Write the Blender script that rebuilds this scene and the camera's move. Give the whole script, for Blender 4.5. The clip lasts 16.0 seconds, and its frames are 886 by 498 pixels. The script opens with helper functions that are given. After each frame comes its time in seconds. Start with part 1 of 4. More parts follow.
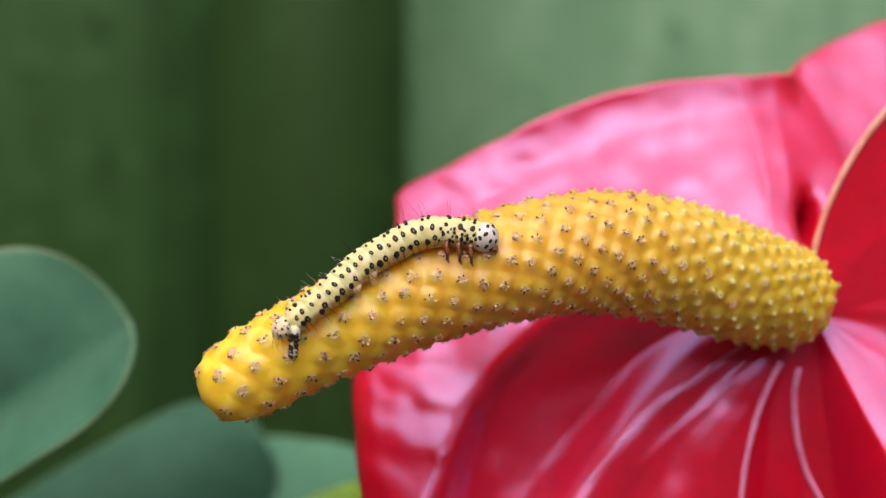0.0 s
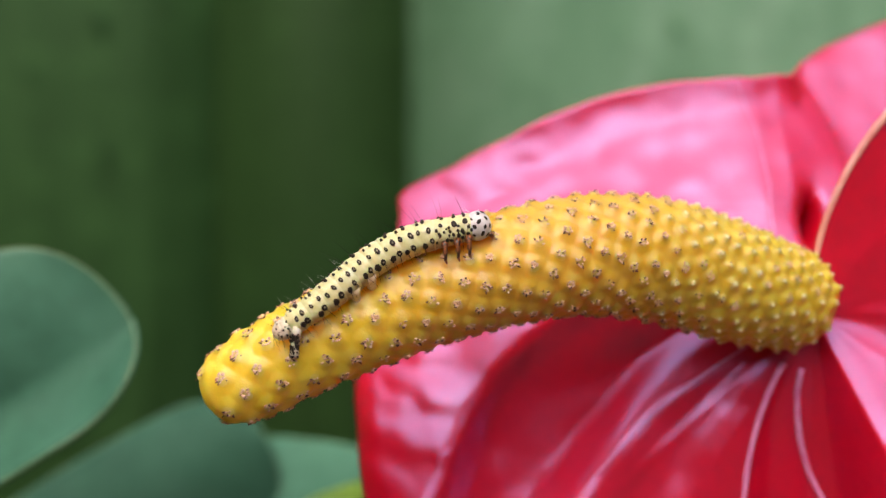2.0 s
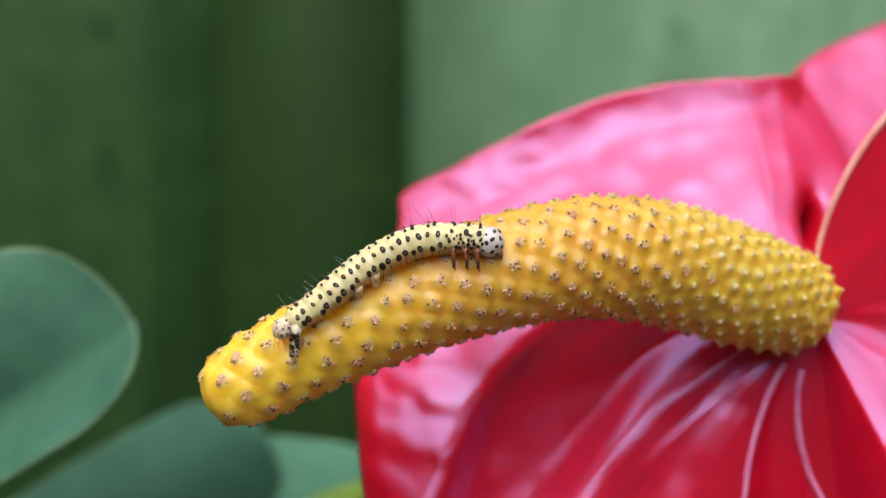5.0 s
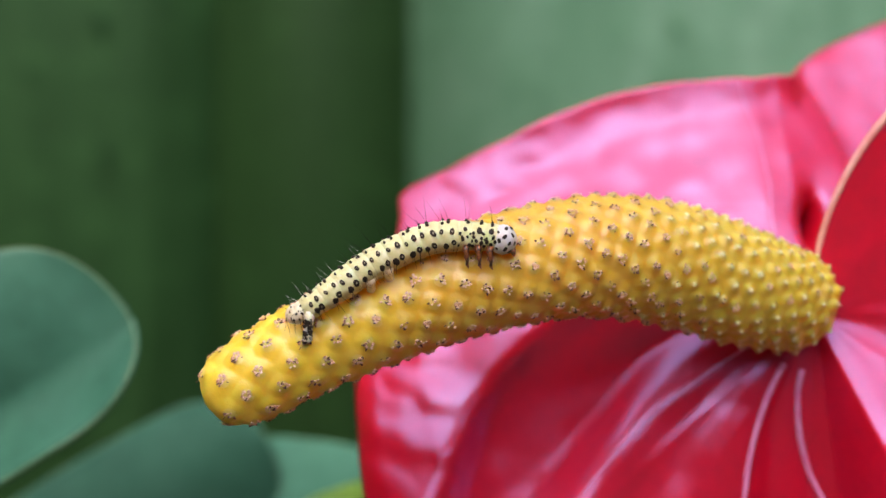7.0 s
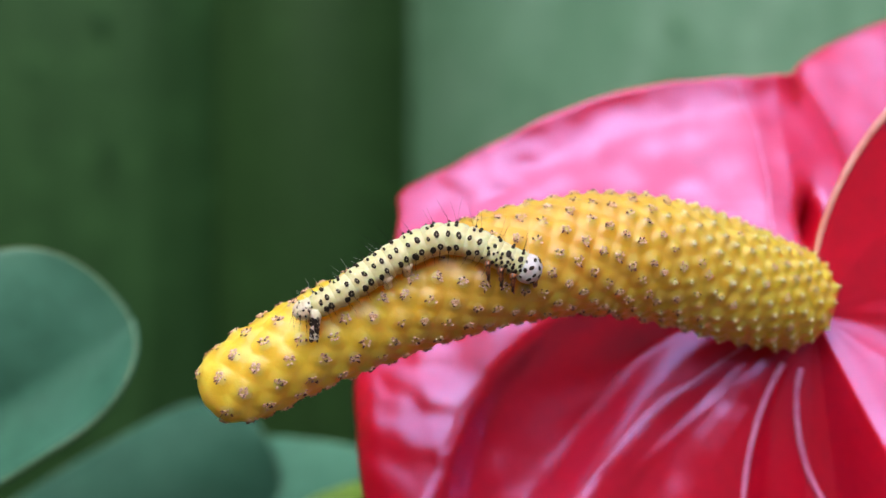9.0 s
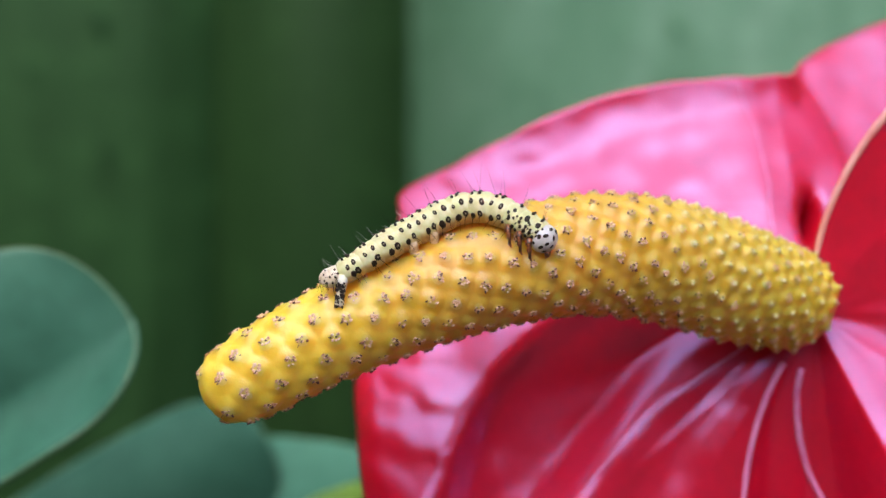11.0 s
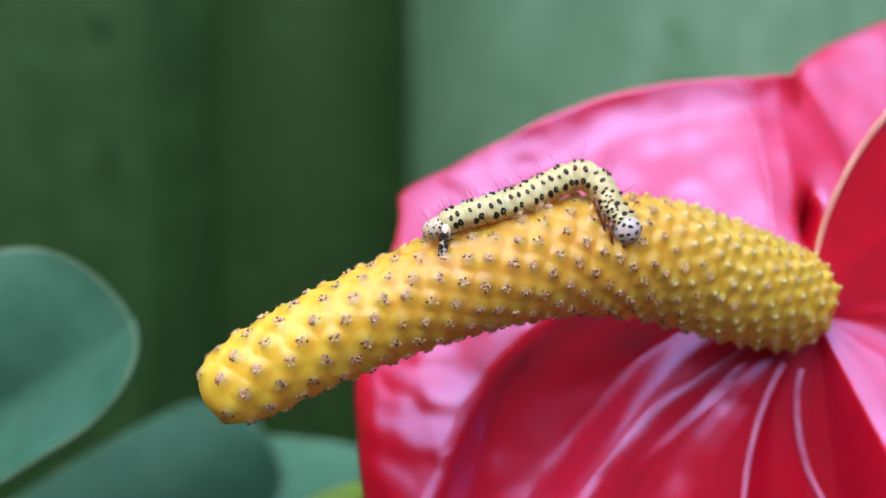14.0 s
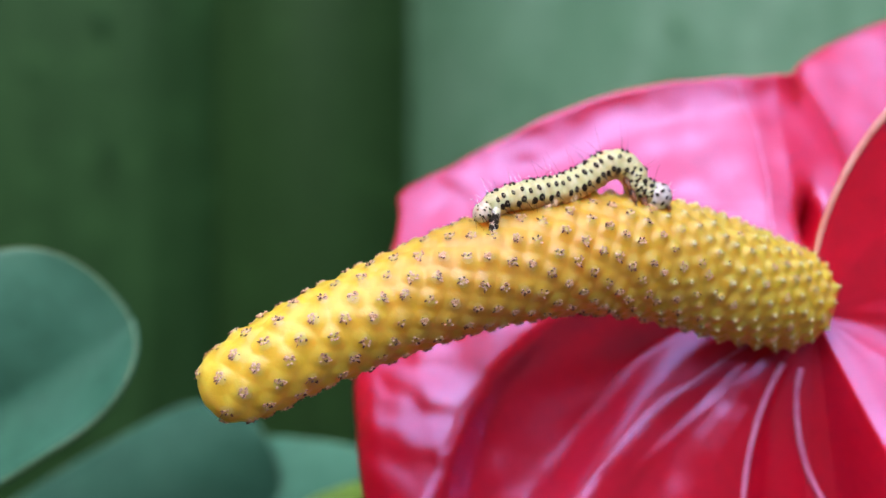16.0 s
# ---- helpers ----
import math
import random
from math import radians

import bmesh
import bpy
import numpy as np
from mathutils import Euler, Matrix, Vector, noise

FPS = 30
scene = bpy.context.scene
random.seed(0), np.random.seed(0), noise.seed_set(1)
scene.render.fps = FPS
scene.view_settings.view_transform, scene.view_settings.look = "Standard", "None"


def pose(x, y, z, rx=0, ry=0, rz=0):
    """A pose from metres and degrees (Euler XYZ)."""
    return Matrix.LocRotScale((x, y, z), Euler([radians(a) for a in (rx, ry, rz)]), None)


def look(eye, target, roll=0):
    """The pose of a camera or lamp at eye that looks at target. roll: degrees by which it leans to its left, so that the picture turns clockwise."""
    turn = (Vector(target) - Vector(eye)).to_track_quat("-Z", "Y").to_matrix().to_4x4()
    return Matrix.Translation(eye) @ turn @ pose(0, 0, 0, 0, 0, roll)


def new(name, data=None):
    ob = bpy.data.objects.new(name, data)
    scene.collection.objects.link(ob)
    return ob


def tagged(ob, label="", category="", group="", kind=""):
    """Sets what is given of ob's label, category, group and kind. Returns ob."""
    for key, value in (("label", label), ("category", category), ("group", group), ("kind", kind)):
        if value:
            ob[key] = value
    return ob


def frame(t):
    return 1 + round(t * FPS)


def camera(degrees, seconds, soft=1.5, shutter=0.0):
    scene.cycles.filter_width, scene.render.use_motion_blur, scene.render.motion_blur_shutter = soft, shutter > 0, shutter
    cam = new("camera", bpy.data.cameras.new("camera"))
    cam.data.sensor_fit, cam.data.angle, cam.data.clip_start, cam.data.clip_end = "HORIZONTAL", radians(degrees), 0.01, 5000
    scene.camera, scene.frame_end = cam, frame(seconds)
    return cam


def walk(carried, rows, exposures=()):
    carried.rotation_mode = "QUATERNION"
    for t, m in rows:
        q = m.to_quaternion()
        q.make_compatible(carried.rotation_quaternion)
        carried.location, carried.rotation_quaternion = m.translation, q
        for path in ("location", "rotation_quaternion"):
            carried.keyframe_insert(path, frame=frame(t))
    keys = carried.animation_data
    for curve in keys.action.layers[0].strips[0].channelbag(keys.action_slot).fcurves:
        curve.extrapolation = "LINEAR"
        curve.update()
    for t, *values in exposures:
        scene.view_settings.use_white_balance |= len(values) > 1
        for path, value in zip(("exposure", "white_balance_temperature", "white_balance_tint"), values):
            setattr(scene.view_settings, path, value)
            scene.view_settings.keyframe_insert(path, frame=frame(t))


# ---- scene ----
import functools

cam = camera(36, 16.0, soft=1.5, shutter=0.5)
EYE = (0.0, -0.1327, 0.45)
cam.data.dof.use_dof = True
cam.data.dof.focus_distance = 0.127
cam.data.dof.aperture_fstop = 14.5
# A nearly still camera: a slight turn in the first second.
PATH = [(0.0, pose(*EYE, 90, 0, -0.107)), (0.45, pose(*EYE, 90, 0, -0.1)), (0.95, pose(*EYE, 90, 0, 0)), (16.0, pose(*EYE, 90, 0, 0))]
walk(cam, PATH, [(0.0, 1.1, 7100, 22), (4.0, 1.1, 6700, 21), (9.0, 1.08, 6150, 20), (16.0, 1.08, 5850, 23)])

# ---- light: a bright overcast day ----
world = bpy.data.worlds.new("overcast_sky")
scene.world = world
world.use_nodes = True
wt = world.node_tree
sky = wt.nodes.new("ShaderNodeTexSky")
sky.sky_type = "NISHITA"
sky.sun_disc = False
sky.sun_elevation = radians(48)
sky.sun_rotation = radians(200)
sky.dust_density = 3.0
wt.links.new(sky.outputs[0], wt.nodes["Background"].inputs[0])
wt.nodes["Background"].inputs[1].default_value = 0.15

sun_lamp = bpy.data.lights.new("sun", "SUN")
sun_lamp.energy = 1.4
sun_lamp.angle = radians(95)
sun_lamp.color = (1.0, 0.985, 0.97)
sun = new("sun", sun_lamp)
sun.matrix_world = look((-0.35, -0.95, 1.57), (0, 0, 0.45))


# ---- materials ----
class Mat:
    """A small builder for node materials."""

    def __init__(self, name, rough=0.5, spec=0.5):
        self.m = bpy.data.materials.new(name)
        self.m.use_nodes = True
        self.t = self.m.node_tree
        self.b = self.t.nodes["Principled BSDF"]
        self.set("Roughness", rough)
        self.set("Specular IOR Level", spec)
        self.coord = self.t.nodes.new("ShaderNodeTexCoord").outputs["Object"]

    def set(self, key, value):
        self.b.inputs[key].default_value = value

    def link(self, a, b):
        self.t.links.new(a, b)

    def noise(self, scale, detail=3.0, rough=0.6, stretch=None):
        n = self.t.nodes.new("ShaderNodeTexNoise")
        n.inputs["Scale"].default_value = scale
        n.inputs["Detail"].default_value = detail
        n.inputs["Roughness"].default_value = rough
        if stretch:
            mp = self.t.nodes.new("ShaderNodeMapping")
            mp.inputs["Scale"].default_value = stretch
            self.link(self.coord, mp.inputs[0])
            self.link(mp.outputs[0], n.inputs["Vector"])
        else:
            self.link(self.coord, n.inputs["Vector"])
        return n.outputs["Fac"]

    def ramp(self, fac, stops):
        r = self.t.nodes.new("ShaderNodeValToRGB")
        el = r.color_ramp.elements
        while len(el) < len(stops):
            el.new(0.5)
        for e, (p, c) in zip(el, stops):
            e.position, e.color = p, (*c, 1)
        self.link(fac, r.inputs[0])
        return r.outputs[0]

    def mix(self, fac, a, b, mode="MIX"):
        x = self.t.nodes.new("ShaderNodeMix")
        x.data_type, x.blend_type = "RGBA", mode
        for k, v in ((0, fac), (6, a), (7, b)):
            if isinstance(v, (int, float)):
                x.inputs[k].default_value = v
            elif isinstance(v, tuple):
                x.inputs[k].default_value = (*v, 1)
            else:
                self.link(v, x.inputs[k])
        return x.outputs[2]

    def random(self):
        return self.t.nodes.new("ShaderNodeObjectInfo").outputs["Random"]

    def color(self, out):
        self.link(out, self.b.inputs["Base Color"])

    def rough(self, fac, lo, hi):
        r = self.t.nodes.new("ShaderNodeMapRange")
        r.inputs[3].default_value, r.inputs[4].default_value = lo, hi
        self.link(fac, r.inputs[0])
        self.link(r.outputs[0], self.b.inputs["Roughness"])

    def bump(self, fac, dist, strength=0.5):
        b = self.t.nodes.new("ShaderNodeBump")
        b.inputs["Strength"].default_value = strength
        b.inputs["Distance"].default_value = dist
        self.link(fac, b.inputs["Height"])
        self.link(b.outputs[0], self.b.inputs["Normal"])

    def sss(self, weight, radius):
        self.set("Subsurface Weight", weight)
        self.set("Subsurface Radius", (1.0, 0.4, 0.12))
        self.set("Subsurface Scale", radius)


def plain(name, stops, scale, rough=0.5, spec=0.5, bump=0.0, stretch=None, fine=None):
    m = Mat(name, rough, spec)
    f = m.noise(scale, 4, stretch=stretch)
    c = m.ramp(f, stops)
    if fine:
        g = m.noise(fine, 3)
        c = m.mix(0.35, c, m.ramp(g, ((0.3, (0.35, 0.35, 0.35)), (0.7, (1, 1, 1)))), "MULTIPLY")
        if bump:
            m.bump(g, bump)
    elif bump:
        m.bump(f, bump)
    m.color(c)
    return m


m = Mat("spathe_red_wax", 0.3, 0.5)
blotch = m.noise(90, 3)
grain = m.noise(900, 4)
c = m.ramp(blotch, ((0.3, (0.5, 0.002, 0.012)), (0.55, (0.58, 0.003, 0.018)), (0.75, (0.63, 0.005, 0.026))))
m.color(m.mix(0.2, c, m.ramp(grain, ((0.3, (0.5, 0.4, 0.45)), (0.7, (1, 1, 1)))), "MULTIPLY"))
m.rough(m.noise(250, 3), 0.26, 0.38)
m.bump(m.noise(330, 4, 0.5), 0.0004, 0.2)
m.set("IOR", 2.05)
# Gloss is tinted blue to put the sky's lavender sheen into the wax.
m.set("Specular Tint", (0.4, 0.5, 1.0, 1))
m.sss(0.6, 0.003)
m.set("Subsurface Radius", (1.0, 0.12, 0.12))
SPATHE = m.m
# Pale veins, with the lavender of their highlights put into the colour too.
m = plain("spathe_vein", ((0.3, (0.56, 0.12, 0.28)), (0.7, (0.66, 0.3, 0.48))), 600, 0.35, 0.5)
VEIN = m.m
m.set("Specular Tint", (1.0, 0.6, 0.9, 1))
m = plain("spathe_margin", ((0.3, (0.5, 0.02, 0.04)), (0.7, (0.6, 0.1, 0.09))), 500, 0.4)
MARGIN = m.m
PALEMARGIN = plain("spathe_pale_margin", ((0.3, (0.7, 0.24, 0.2)), (0.7, (0.78, 0.42, 0.34))), 500, 0.4).m

TIP_YELLOW, MID_ORANGE, BASE_OCHRE = (0.76, 0.555, 0.042), (0.655, 0.4, 0.04), (0.57, 0.425, 0.04)


def spadix_skin(name, spread):
    """Yellow flesh: lemon at the tip, golden orange midway, ochre at the base."""
    m = Mat(name, 0.36, 0.5)
    geo = m.t.nodes.new("ShaderNodeNewGeometry")
    sep = m.t.nodes.new("ShaderNodeSeparateXYZ")
    m.link(geo.outputs["Position"], sep.inputs[0])
    along = m.t.nodes.new("ShaderNodeMapRange")
    along.inputs[1].default_value, along.inputs[2].default_value = -0.022, 0.039
    m.link(sep.outputs[0], along.inputs[0])
    c = m.ramp(along.outputs[0], ((0.0, TIP_YELLOW), (0.18, TIP_YELLOW), (0.36, MID_ORANGE), (0.6, MID_ORANGE), (0.9, BASE_OCHRE)))
    if spread == 2:
        c = m.mix(m.ramp(m.random(), ((0.0, (0.1, 0.1, 0.1)), (1.0, (0.42, 0.42, 0.42)))), c, (0.88, 0.74, 0.32))
    elif spread:
        c = m.mix(m.ramp(m.random(), ((0.0, (0.08, 0.08, 0.08)), (1.0, (0.36, 0.36, 0.36)))), c, (0.88, 0.7, 0.28))
    m.color(m.mix(0.5, c, m.ramp(m.noise(420, 4), ((0.3, (0.95, 0.8, 0.7)), (0.65, (1, 1, 1)))), "MULTIPLY"))
    m.bump(m.mix(0.5, m.noise(500, 3), m.noise(1900, 3)), 0.0004, 0.25)
    m.sss(0.95, 0.0014 if spread else 0.0045)
    m.set("Subsurface Radius", (1.0, 0.68, 0.22))
    return m.m


FLESH = spadix_skin("spadix_flesh", 0)
FLORET = spadix_skin("floret_skin", 1)
PALEFLORET = spadix_skin("pale_floret_skin", 2)
m = Mat("stigma_crust", 0.6, 0.35)
c = m.ramp(m.noise(4200, 3), ((0.32, (0.3, 0.1, 0.045)), (0.4, (0.6, 0.29, 0.14)), (0.5, (0.74, 0.45, 0.25)), (0.68, (0.84, 0.62, 0.42))))
m.color(c)
m.bump(m.noise(5000, 3), 0.0002, 0.8)
STIGMA = m.m
m = Mat("fresh_stigma", 0.45, 0.4)
m.color(m.ramp(m.noise(3500, 3), ((0.33, (0.42, 0.5, 0.1)), (0.5, (0.84, 0.72, 0.34)), (0.75, (0.88, 0.72, 0.5)))))
m.bump(m.noise(5000, 3), 0.0002, 0.8)
FRESH = m.m
ANTHER = plain("anther_brown", ((0.3, (0.04, 0.014, 0.007)), (0.7, (0.16, 0.055, 0.025))), 3000, 0.6).m

m = Mat("caterpillar_skin", 0.35, 0.4)
c = m.ramp(m.noise(700, 3), ((0.3, (0.47, 0.44, 0.19)), (0.52, (0.59, 0.57, 0.29)), (0.72, (0.71, 0.7, 0.43))))
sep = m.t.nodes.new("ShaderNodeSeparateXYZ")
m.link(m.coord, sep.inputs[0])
# Skin turns from pale yellow to brown towards the underside.
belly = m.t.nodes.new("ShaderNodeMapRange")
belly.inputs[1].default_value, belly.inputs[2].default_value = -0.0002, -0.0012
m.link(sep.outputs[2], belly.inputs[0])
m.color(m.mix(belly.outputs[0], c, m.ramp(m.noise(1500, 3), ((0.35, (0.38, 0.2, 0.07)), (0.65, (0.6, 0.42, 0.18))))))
m.bump(m.noise(2200, 3), 0.0002, 0.5)
m.sss(0.35, 0.0008)
SKIN = m.m
m = Mat("caterpillar_tail_skin", 0.4, 0.4)
m.color(m.ramp(m.noise(900, 3), ((0.3, (0.24, 0.15, 0.09)), (0.4, (0.6, 0.5, 0.34)), (0.6, (0.74, 0.67, 0.5)))))
m.bump(m.noise(2600, 3), 0.0002, 0.5)
m.sss(0.35, 0.0008)
TAILSKIN = m.m
m = Mat("caterpillar_head_shell", 0.3, 0.5)
m.color(m.ramp(m.noise(900, 3), ((0.3, (0.48, 0.45, 0.42)), (0.7, (0.64, 0.61, 0.58)))))
m.bump(m.noise(3000, 3), 0.00015, 0.4)
m.sss(0.2, 0.0006)
HEAD = m.m
BLACK = plain("black_spot", ((0.3, (0.008, 0.006, 0.004)), (0.7, (0.04, 0.028, 0.018))), 4000, 0.55, 0.15).m
GREYSPOT = plain("grey_spot_centre", ((0.3, (0.14, 0.12, 0.07)), (0.7, (0.4, 0.35, 0.22))), 4000, 0.45).m
HAIR = plain("hair", ((0.3, (0.006, 0.005, 0.005)), (0.7, (0.015, 0.012, 0.01))), 2000, 0.6, 0.05).m
PALEHAIR = plain("pale_hair", ((0.3, (0.5, 0.5, 0.45)), (0.7, (0.7, 0.7, 0.65))), 2000, 0.4).m
PROLEG = plain("proleg_skin", ((0.36, (0.45, 0.27, 0.12)), (0.46, (0.68, 0.5, 0.28)), (0.7, (0.74, 0.6, 0.42))), 1500, 0.45).m
LEGSHELL = plain("leg_shell", ((0.42, (0.02, 0.007, 0.004)), (0.58, (0.3, 0.1, 0.03))), 2500, 0.35).m



def leaf_skin(name, k, rough, spec):
    m = Mat(name, rough, spec)
    c = m.ramp(m.noise(40, 3), ((0.3, (0.022 * k, 0.085 * k, 0.05 * k)), (0.55, (0.04 * k, 0.132 * k, 0.08 * k)), (0.75, (0.06 * k, 0.17 * k, 0.105 * k))))
    m.color(m.mix(0.3, c, m.ramp(m.noise(600, 3), ((0.3, (0.6, 0.6, 0.6)), (0.7, (1, 1, 1)))), "MULTIPLY"))
    m.bump(m.noise(300, 4), 0.0004, 0.4)
    return m.m


LEAF = leaf_skin("leaf_green", 1.25, 0.45, 0.22)
# Darker green that holds the shade of the big leaf above it.
SHADELEAF = leaf_skin("shaded_leaf_green", 0.85, 0.55, 0.06)
MIDLEAF = leaf_skin("mid_leaf_green", 1.4, 0.5, 0.08)
LEAFRIB = plain("leaf_rib", ((0.3, (0.14, 0.24, 0.1)), (0.7, (0.22, 0.3, 0.14))), 300, 0.45).m
YOUNG = plain("young_leaf_green", ((0.3, (0.1, 0.2, 0.02)), (0.7, (0.16, 0.28, 0.03))), 120, 0.4, bump=0.0003, fine=700).m
STALK = plain("stalk_green", ((0.3, (0.06, 0.12, 0.03)), (0.7, (0.1, 0.18, 0.05))), 200, 0.45, bump=0.0003, fine=900).m


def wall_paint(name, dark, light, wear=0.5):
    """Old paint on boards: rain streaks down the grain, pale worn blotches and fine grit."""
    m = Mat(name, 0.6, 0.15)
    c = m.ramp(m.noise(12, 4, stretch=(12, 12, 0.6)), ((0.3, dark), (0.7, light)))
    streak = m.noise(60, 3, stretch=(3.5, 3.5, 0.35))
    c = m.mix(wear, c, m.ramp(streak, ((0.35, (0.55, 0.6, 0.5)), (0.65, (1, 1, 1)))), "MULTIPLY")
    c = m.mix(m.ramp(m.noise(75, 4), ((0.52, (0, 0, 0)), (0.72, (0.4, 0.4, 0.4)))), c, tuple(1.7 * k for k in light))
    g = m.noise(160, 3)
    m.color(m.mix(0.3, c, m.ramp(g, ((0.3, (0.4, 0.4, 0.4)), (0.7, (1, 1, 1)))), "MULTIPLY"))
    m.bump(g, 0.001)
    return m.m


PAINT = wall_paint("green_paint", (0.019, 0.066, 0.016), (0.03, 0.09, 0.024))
# Shade of the board recess, put into a darker copy of the wall paint.
RECESSPAINT = wall_paint("recess_shade_paint", (0.0175, 0.053, 0.0115), (0.0205, 0.062, 0.014), 0.25)
# Paler, bluer green for the right-hand boards, darker towards its left edge.
m = Mat("pale_green_paint", 0.55, 0.2)
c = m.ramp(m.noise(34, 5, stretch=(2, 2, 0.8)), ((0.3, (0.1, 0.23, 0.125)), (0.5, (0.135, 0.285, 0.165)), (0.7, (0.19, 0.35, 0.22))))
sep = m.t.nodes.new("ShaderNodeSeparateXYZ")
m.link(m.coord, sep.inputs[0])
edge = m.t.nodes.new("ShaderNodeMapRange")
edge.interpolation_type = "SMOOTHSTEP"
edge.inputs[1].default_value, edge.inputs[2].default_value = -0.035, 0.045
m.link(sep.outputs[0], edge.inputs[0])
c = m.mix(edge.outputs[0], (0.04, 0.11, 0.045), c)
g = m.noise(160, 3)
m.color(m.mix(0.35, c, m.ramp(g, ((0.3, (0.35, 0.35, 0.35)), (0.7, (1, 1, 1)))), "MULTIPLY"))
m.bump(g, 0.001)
PALEPAINT = m.m
# Kept dark so the added walls reflect little in the spathe.
BLOCKWALL = plain("dark_blocking_wall", ((0.3, (0.1, 0.105, 0.085)), (0.7, (0.17, 0.17, 0.14))), 6, 0.85, 0.2, 0.002, fine=90).m
MOULD = plain("mould_stain", ((0.3, (0.012, 0.042, 0.012)), (0.7, (0.02, 0.06, 0.018))), 300, 0.8, 0.1).m
FAINT = plain("faint_stain", ((0.3, (0.06, 0.15, 0.075)), (0.7, (0.085, 0.19, 0.1))), 300, 0.8, 0.1).m
# Unseen soil, its colour lifted to bounce light up to the flower.
SOIL = plain("soil", ((0.3, (0.1, 0.08, 0.06)), (0.7, (0.19, 0.16, 0.12))), 25, 0.9, 0.2, 0.01, fine=160).m

MM = 0.001
ORIGIN = Vector((0, 0, 0.45))


# ---- mesh helpers (millimetres in, metres out) ----
def mesh_object(name, bm, mats, parent=None):
    me = bpy.data.meshes.new(name)
    bm.normal_update()
    bm.to_mesh(me)
    bm.free()
    for k in mats if isinstance(mats, (list, tuple)) else [mats]:
        me.materials.append(k)
    for p in me.polygons:
        p.use_smooth = True
    ob = new(name, me)
    ob.parent = parent
    return ob


def part(name, bm, material, parent, label=""):
    ob = mesh_object(name, bm, material, parent)
    return tagged(ob, label) if label else ob


def shared(name, me, parent, m=None):
    ob = new(name, me)
    ob.parent = parent
    if m is not None:
        ob.matrix_local = m
    return ob


def thing(name, place, label, category, group="", kind=""):
    ob = new(name)
    ob.empty_display_size = 0.005
    ob.matrix_world = Matrix.Translation(place)
    return tagged(ob, label, category, group, kind)


def catmull(pts, n):
    """n points along a smooth line through pts (any dimension)."""
    p = np.array(pts, float)
    p = np.vstack([2 * p[0] - p[1], p, 2 * p[-1] - p[-2]])
    out = []
    for s in np.linspace(0, len(pts) - 1 - 1e-9, n):
        i, k = int(s), s - int(s)
        a, b, c, d = p[i:i + 4]
        out.append(0.5 * (2 * b + (c - a) * k + (2 * a - 5 * b + 4 * c - d) * k * k + (3 * b - a - 3 * c + d) * k ** 3))
    return np.array(out)


def tube(bm, line, radii, sides=8, mat=0, flat=1.0, up=(0, 0, 1), cap=True):
    """A tube along line (mm); flat squashes it along up."""
    rings = []
    n = len(line)
    for i in range(n):
        t = Vector(line[min(i + 1, n - 1)]) - Vector(line[max(i - 1, 0)])
        t.normalize()
        a = Vector(up).cross(t)
        if a.length < 1e-4:
            a = Vector((1, 0, 0)).cross(t)
        a.normalize()
        b = t.cross(a)
        ring = []
        for k in range(sides):
            w = 2 * math.pi * k / sides
            ring.append(bm.verts.new((Vector(line[i]) + a * math.cos(w) * radii[i] + b * math.sin(w) * radii[i] * flat) * MM))
        rings.append(ring)
    for r, q in zip(rings, rings[1:]):
        for k in range(sides):
            f = bm.faces.new((r[k], r[(k + 1) % sides], q[(k + 1) % sides], q[k]))
            f.material_index = mat
    if cap:
        for r in (rings[0][::-1], rings[-1]):
            bm.faces.new(r).material_index = mat
    return rings


def dome(bm, centre, normal, along, ra, rb, h, sides=8, mat=0, wobble=0.0, rnd=None):
    """A low rounded bump: two rings and a top."""
    n = Vector(normal).normalized()
    a = (Vector(along) - n * Vector(along).dot(n)).normalized()
    b = n.cross(a)
    rings = []
    for f, z in ((1.0, -0.3), (0.85, 0.55), (0.45, 0.95)):
        ring = []
        for k in range(sides):
            w = 2 * math.pi * k / sides
            q = f * (1 + (rnd.uniform(-wobble, wobble) if rnd else 0))
            ring.append(bm.verts.new((Vector(centre) + a * math.cos(w) * ra * q + b * math.sin(w) * rb * q + n * h * z) * MM))
        rings.append(ring)
    for r, q in zip(rings, rings[1:]):
        for k in range(sides):
            bm.faces.new((r[k], r[(k + 1) % sides], q[(k + 1) % sides], q[k])).material_index = mat
    bm.faces.new(rings[-1]).material_index = mat


def interp(x, table):
    xs, ys = zip(*table)
    return float(np.interp(x, xs, ys))


# ---- setting: ground, painted wall ----
def box(bm, lo, hi, bevel=0.0):
    vs = [bm.verts.new((x, y, z)) for x in (lo[0], hi[0]) for y in (lo[1], hi[1]) for z in (lo[2], hi[2])]
    for q in ((0, 1, 3, 2), (4, 6, 7, 5), (0, 4, 5, 1), (2, 3, 7, 6), (0, 2, 6, 4), (1, 5, 7, 3)):
        bm.faces.new([vs[i] for i in q])
    bmesh.ops.recalc_face_normals(bm, faces=bm.faces[:])
    if bevel:
        bmesh.ops.bevel(bm, geom=bm.edges[:], offset=bevel, segments=2, affect="EDGES")


